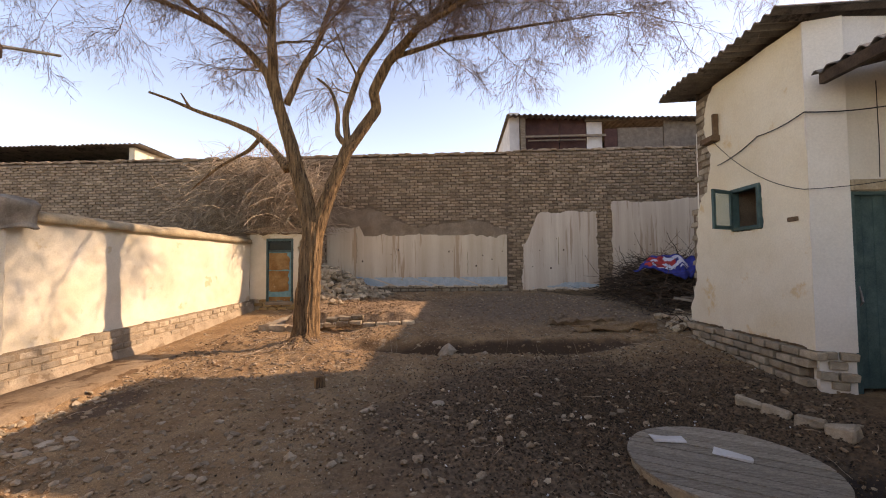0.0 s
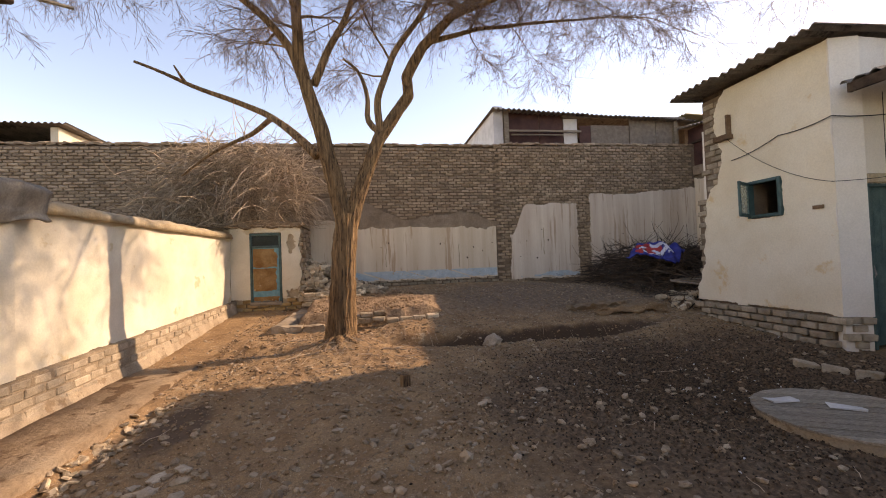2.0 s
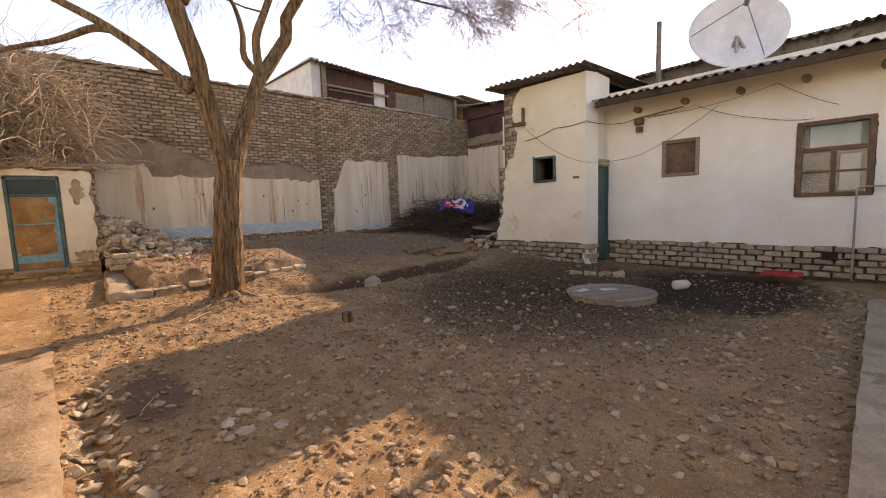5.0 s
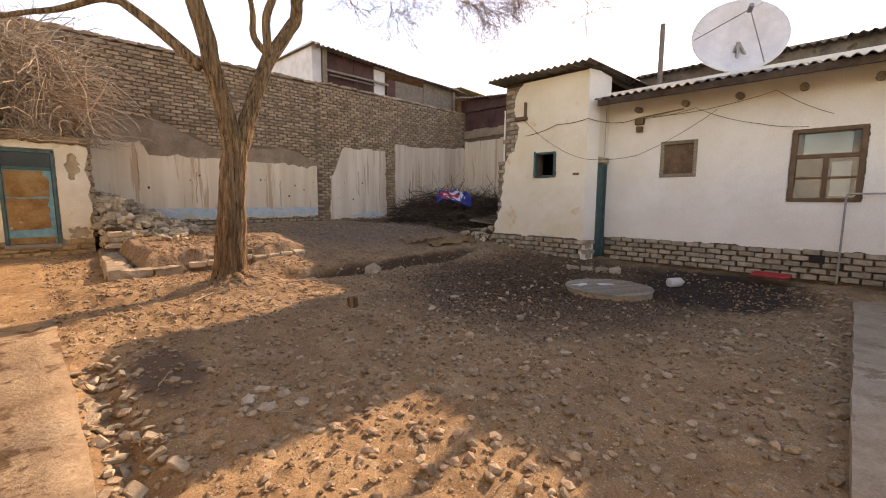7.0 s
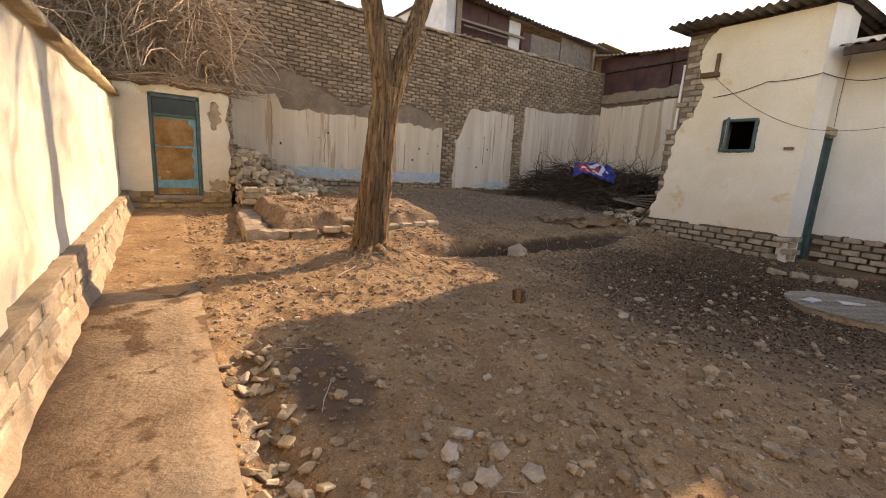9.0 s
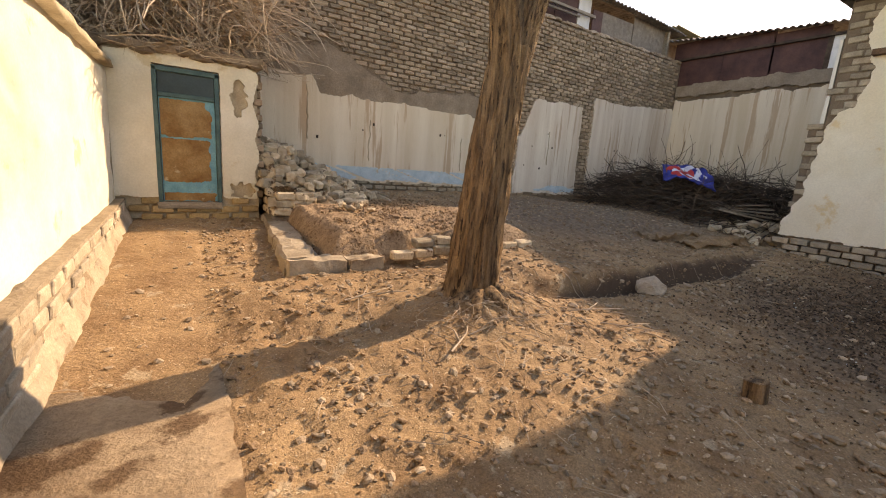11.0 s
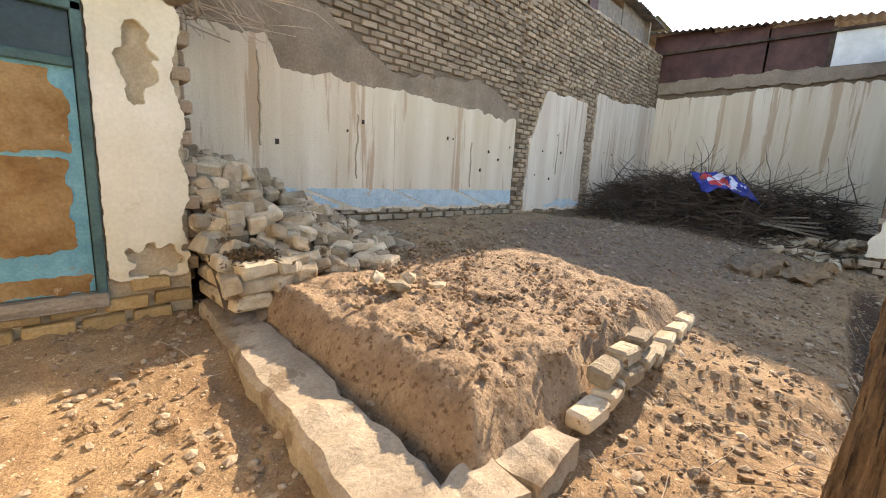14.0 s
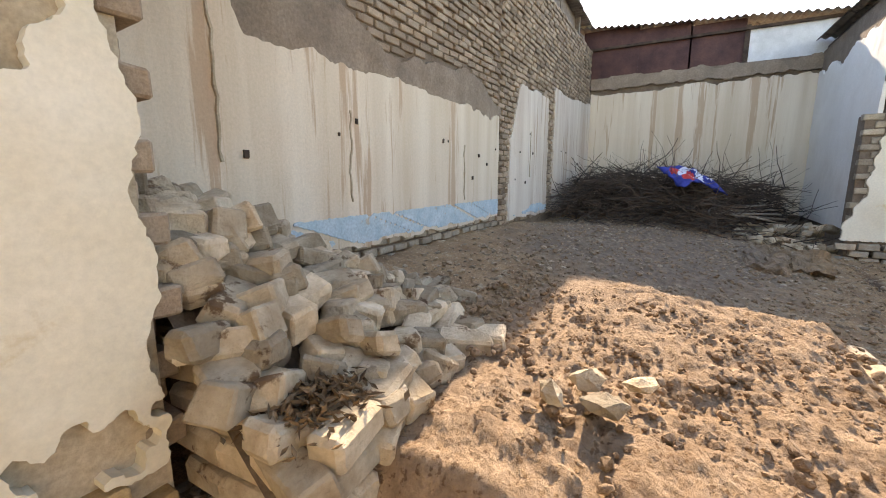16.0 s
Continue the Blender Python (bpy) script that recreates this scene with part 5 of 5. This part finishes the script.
for x, y, a in ((-2.15, 6.75, -0.5), (-1.95, 6.55, -1.1), (-3.55, 6.5, 0.6), (-3.9, 7.6, 0.2)):
    b = Build()
    p0 = Vector((x, y, ground_z(x, y) + 0.03))
    ends = [(a, 0.55), (a + 0.7, 0.32), (a - 0.6, 0.28)]
    for k, (t, l) in enumerate(ends):
        s = p0 + Vector((math.cos(a), math.sin(a), 0)) * (0.16 * k)
        b.tube([s, s + Vector((math.cos(t) * l * 0.5, math.sin(t) * l * 0.5, 0.03)), s + Vector((math.cos(t + 0.15) * l, math.sin(t + 0.15) * l, 0.015))], (0.008, 0.006, 0.003), 6)
    tagged(part("fallen_branch", b, BRUSH), "pale dry forked branch lying on the earth", "branch", "fallen branches")
clods = Build()
kinds = [pebble(1.0, 0.7) for _ in range(10)]
for i in range(1800):
    x, y = random.uniform(-3.5, -1.1), random.uniform(8.6, 10.8)
    z = max(lie(x, y), 0.74 + 0.07 * (y - 9)) + 0.02
    if x > -1.4:
        z = lie(x, y) + 0.02
    r = 0.006 + 0.026 * random.random() ** 3
    k = random.choice(kinds)
    m = pose(x, y, z, random.uniform(-40, 40), random.uniform(-40, 40), random.uniform(0, 360)) @ Matrix.Scale(r, 4)
    clods.add([m @ v for v in k.v], k.f)
tagged(part("clods", clods, MOUND), "dry clods of turned earth on the bed", "clods", kind="stuff")

strip = Build()
for i in range(80):
    y = 0.42 + i * 0.1
    e = -4.86 + 0.03 * n1(y, 2.5) + 0.02 * n1(y, 9, 2)
    for x, dz in ((-5.92, -0.3), (-5.92, 0.03), (-5.3, 0.028), (-5.05, 0.03), (e, 0.025), (e + 0.02, -0.2)):
        strip.v.append(Vector((x, y, lie(-5.2, y) + dz - 0.30 * smooth(6.2, 8.4, y + 0.5 * (x + 5.2) + 0.9 * n1(x, 4.0, 2)) + (0.010 * noise.noise((x * 3, y * 3, 1)) + 0.006 * noise.noise((x * 11, y * 11, 4)) + 0.015 if dz > 0 else 0))))
strip.f = [(i * 6 + s, i * 6 + s + 1, i * 6 + s + 7, i * 6 + s + 6) for i in range(79) for s in range(5)]
EARTHEN = simple("earthy_concrete", (0.24, 0.157, 0.095), (0.43, 0.318, 0.208), 1.9, 0.96, 0.9, 26.0, spots=(0.15, 0.09, 0.05), spot_at=0.52, spot_scale=2.2)
tagged(part("path_west", strip, EARTHEN, smooth=True), "earth-stained concrete path along the wall", "path", kind="structure")

# ---- paving, slab path, kerb stones by the house ----
slab = Build()
xs = [-4.9 + i * 0.2 for i in range(50)]
for x in xs:
    e = 0.40 + 0.02 * n1(x, 3)
    slab.v += [Vector((x, -2.9, -0.1)), Vector((x, e, -0.1)), Vector((x, e, 0.135 + 0.01 * n1(x, 4, 2))), Vector((x, -2.9, 0.15))]
slab.f = [(i * 4 + s, i * 4 + (s + 1) % 4, i * 4 + 4 + (s + 1) % 4, i * 4 + 4 + s) for i in range(49) for s in range(4)] + [(3, 2, 1, 0), (196, 197, 198, 199)]
tagged(part("path", slab, CONCRETE), "worn concrete slab path", "path", kind="structure")
apron = sheet(pose(0, 0, 0.26, -90, 0, 0), 3.55, 4.85, -4.3, -0.4, 0.05, lambda u, v: u > 3.85 + 0.25 * n1(v, 1.2) and n1(u * 2 + v, 1.5, 5) > -0.55, 0.12, 0.01)
tagged(part("pavement", apron, CONCRETE), "broken concrete apron along the house", "pavement", kind="structure")
for i, (x, y, r) in enumerate(((3.02, 4.62, -40), (3.13, 4.36, -55), (3.22, 4.10, -50), (3.30, 3.85, -60))):
    b = bevelled((-0.12, -0.075, -0.06), (0.12, 0.075, 0.05), 0.02, 0.03)
    ob = part("kerb_stone", b, PALE)
    ob.matrix_world = pose(x, y, 0.20, 3, 4 - 3 * i, r)
    tagged(ob, "pale broken kerb stone beside the dark pit", "stone", "kerb stones")
for x, y, sx, sy in ((3.7, 7.95, 1.3, 0.35), (3.3, 8.5, 1.2, 0.4)):
    b = bevelled((-sx / 2, -sy / 2, -0.06), (sx / 2, sy / 2, 0.03), 0.03, 0.07, cuts=9)
    ob = part("step_slab", b, SOIL)
    ob.matrix_world = pose(x - 0.9, y, lie(x - 0.9, y) + 0.05, 0, 0, -12)
    tagged(ob, "worn earth-covered stone slab step", "slab", "slab steps")
jug = Build()
J = pose(3.45, 2.75, 0.10, 90, 0, 60)
jug.tube([J @ Vector((0, 0, z)) for z in (-0.17, -0.16, -0.03, 0.08, 0.12, 0.16)], (0.07, 0.085, 0.088, 0.085, 0.035, 0.03), 16)
tagged(part("plastic_jug", jug, WHITEBOARD, smooth=True), "whitish plastic jug lying in the pit", "jug")
mat_ = bevelled((4.15, 1.2, 0.27), (4.6, 1.75, 0.30), 0.008, 0.01)
tagged(part("door_mat", mat_, CLOTHRED), "dark red mat on the concrete apron", "mat")

# ---- satellite dish and pipe on the house roof ----
dish = empty("satellite_dish", "large pale satellite dish on the house roof", "satellite dish", at=(5.6, 2.5, 4.35))
D = look((5.6, 2.5, 4.95), (2.0, 1.0, 6.4))
b, n = Build(), 40
for q in range(9):
    r = 0.85 * q / 8 + 0.001
    b.v.extend(D @ Vector((r * math.cos(2 * math.pi * s / n), r * math.sin(2 * math.pi * s / n), 0.20 - 0.26 * (r / 0.85) ** 2)) for s in range(n))
b.f = [(q * n + s, q * n + (s + 1) % n, (q + 1) * n + (s + 1) % n, (q + 1) * n + s) for q in range(8) for s in range(n)]
ob = part("reflector", b, DISHPAINT, smooth=True)
ob.modifiers.new("thick", "SOLIDIFY").thickness = 0.012
under(ob, dish)
for p in ((0.8, 0, -0.06), (-0.4, 0.69, -0.06), (-0.4, -0.69, -0.06)):
    b = Build()
    b.tube([D @ Vector(p), D @ Vector((0, 0, -0.75))], (0.010, 0.010), 6)
    under(part("strut", b, METAL), dish)
b = Build()
b.tube([D @ Vector((0, 0, -0.85)), D @ Vector((0, 0, -0.70))], (0.04, 0.05), 10)
under(part("receiver", b, METAL), dish)
for dx, dy in ((0.0, 0.0), (0.25, 0.3), (0.25, -0.3)):
    b = Build()
    b.tube([(5.6 + dx, 2.5 + dy, eave(5.6 + dx, 2.5) - 0.05), (5.62, 2.5, 4.85)], (0.03, 0.03), 8)
    under(part("mast", b, METAL), dish)
pipe = Build()
pipe.tube([(5.6, 3.97, 4.2), (5.6, 3.97, 5.60)], (0.055, 0.055), 14)
tagged(part("stove_pipe", pipe, ASBESTOS), "grey stove pipe standing out of the roof", "pipe")

# ---- cables and small fittings ----
def cable(pts, r=0.0045, label="thin dark cable sagging along the house wall"):
    out = []
    for a, c, sag in zip(pts, pts[1:], (0.10,) * 9):
        a, c = Vector(a), Vector(c)
        out += [a.lerp(c, i / 10) - Vector((0, 0, sag * 4 * (i / 10) * (1 - i / 10) * (c - a).length * 0.4)) for i in range(10)]
    out.append(Vector(pts[-1]))
    b = Build()
    b.tube(out, [r] * len(out), 5)
    tagged(part("cable", b, BLACK), label, "cable", "house cables")


cable([(3.86, 6.5, 3.58), (3.87, 5.6, 2.85), (3.88, 4.87, 2.52), (4.82, 4.1, 2.62), (4.84, 2.6, 3.42)])
cable([(3.90, 6.45, 3.18), (3.905, 5.6, 3.36), (3.90, 4.84, 3.40), (4.80, 4.50, 3.38), (4.84, 4.2, 3.42)], 0.007)
cable([(4.84, 4.1, 3.42), (4.84, 3.0, 3.50), (4.84, 1.9, 3.05), (4.84, 1.2, 2.92)])
cable([(4.84, 4.0, 3.44), (4.84, 1.7, 3.62), (4.84, 0.9, 3.1)])
cable([(4.6, 4.74, 3.7), (4.61, 4.75, 3.0), (4.58, 4.73, 2.62)])
box = empty("electric_box", "small dark insulator box on the house wall", "electric box", at=(4.84, 4.1, 3.35))
for nm, lo, hi in (("body", (4.74, 3.98, 3.28), (4.86, 4.16, 3.42)), ("cover", (4.72, 4.0, 3.12), (4.85, 4.12, 3.24))):
    flat(nm, lo, hi, BROWNWOOD, box, bevel=0.012)
b = Build()
b.tube([(4.80, 4.1, 3.43), (4.80, 3.2, 3.50)], (0.014, 0.014), 6)
under(part("rod", b, GREYWOOD), box)
rail = Build()
rail.tube([(4.74, 0.62, 0.2), (4.74, 0.62, 1.70), (4.74, 0.60, 1.74), (4.74, -0.6, 1.74)], (0.016,) * 4, 8)
tagged(part("pipe_rail", rail, METAL), "thin grey pipe frame standing against the house", "pipe")

# ---- south and neighbour's side ----
wall_south = Build()
wall_south.box((-6.05, -3.3, 0), (8.3, -3.0, 2.4))
tagged(part("wall_south", wall_south, LIMEWASH), "plain limewashed wall closing the yard", "wall", kind="structure")
nb = empty("neighbour_house", "neighbour's plain house with a wooden eave", "house", at=(-8, 1.5, 0))
flat("wall", (-9.0, -3.0, 0), (-6.5, 4.2, 4.2), LIMEWASH, nb)
flat("roof", (-9.2, -3.2, 4.2), (-5.45, 4.60, 4.38), DARKWOOD, nb, bevel=0.02)
b = Build()
b.tube([(-5.9, 4.5, 4.40), (-5.35, 5.2, 4.55)], (0.03, 0.02), 6)
under(part("pole", b, GREYWOOD), nb)

# ---- bricks, last ----
lay(wall_north, pose(0, 12.05, 0), -4.2, 1.42, 2.45, 4.92, 0.225, 0.064, 0.10, ADOBE, ADOBE_ALL, lambda u, v: not mud_band(u, v - 0.05), lambda u, v: (u + 1) ** 2 + (v - 3) ** 2 * 4)
lay(wall_north, pose(0, 12.05, 0), -16, -4.2, 2.45, 4.92, 0.225, 0.064, 0.10, ADOBE, ADOBE_ALL, lambda u, v: not mud_band(u, v - 0.05) or u < -7, limit=0)
lay(wall_north, pose(0, 12.04, 0), 1.32, 7.9, 0.95, 4.97, 0.22, 0.066, 0.12, ADOBE, ADOBE_ALL, lambda u, v: not (panel_a(u - 0.1, v) and panel_a(u + 0.1, v) or panel_b(u, v) and panel_b(u - 0.1, v)), limit=0)
lay(wall_north, pose(0, 12.04, 0), -4.0, 1.3, 0.88, 1.12, 0.225, 0.07, 0.12, PALE, PALE, limit=50)
lay(wall_west, SLOPE @ WEST(-5.59), 1.5, 10.8, -0.06, 0.48, 0.25, 0.085, 0.12, PALE, PALE, lambda u, v: v + 0.033 * u > lie(-5.5, u) - 0.05, lambda u, v: abs(u - 5.5))
wall_west.matrix_world = pose(-5.6, 10.9, 0, 0, 0, -1.25) @ pose(5.6, -10.9, 0)
lay(outhouse, pose(0, 10.86, 0), -5.6, -3.98, 0.55, 0.86, 0.24, 0.085, 0.10, YELLOW, YELLOW, lambda u, v: not (-5.3 < u < -4.5 and v > 0.7))
lay(outhouse, pose(-3.99, 0, 0, 0, 0, 90), 10.9, 12.0, 0.75, 2.6, 0.24, 0.09, 0.12, ADOBE, ADOBE_ALL)
lay(house, EAST(3.88), -7.45, -4.84, 0.27, 0.74, 0.25, 0.09, 0.12, PALE, PALE)
lay(house, SOUTH @ pose(0, -0.03, 0), 0.0, 0.36, 0.28, 0.74, 0.17, 0.09, 0.10, PALE, PALE)
lay(house, EAST(4.82), -4.74, 2.0, 0.22, 0.76, 0.25, 0.09, 0.12, PALE, PALE)
lay(house, EAST(3.96), -7.35, -6.5, 0.9, 4.35, 0.24, 0.09, 0.12, PALE, PALE, lambda u, v: -u < 7.08 + (0.22 if v < 2.6 else 0))
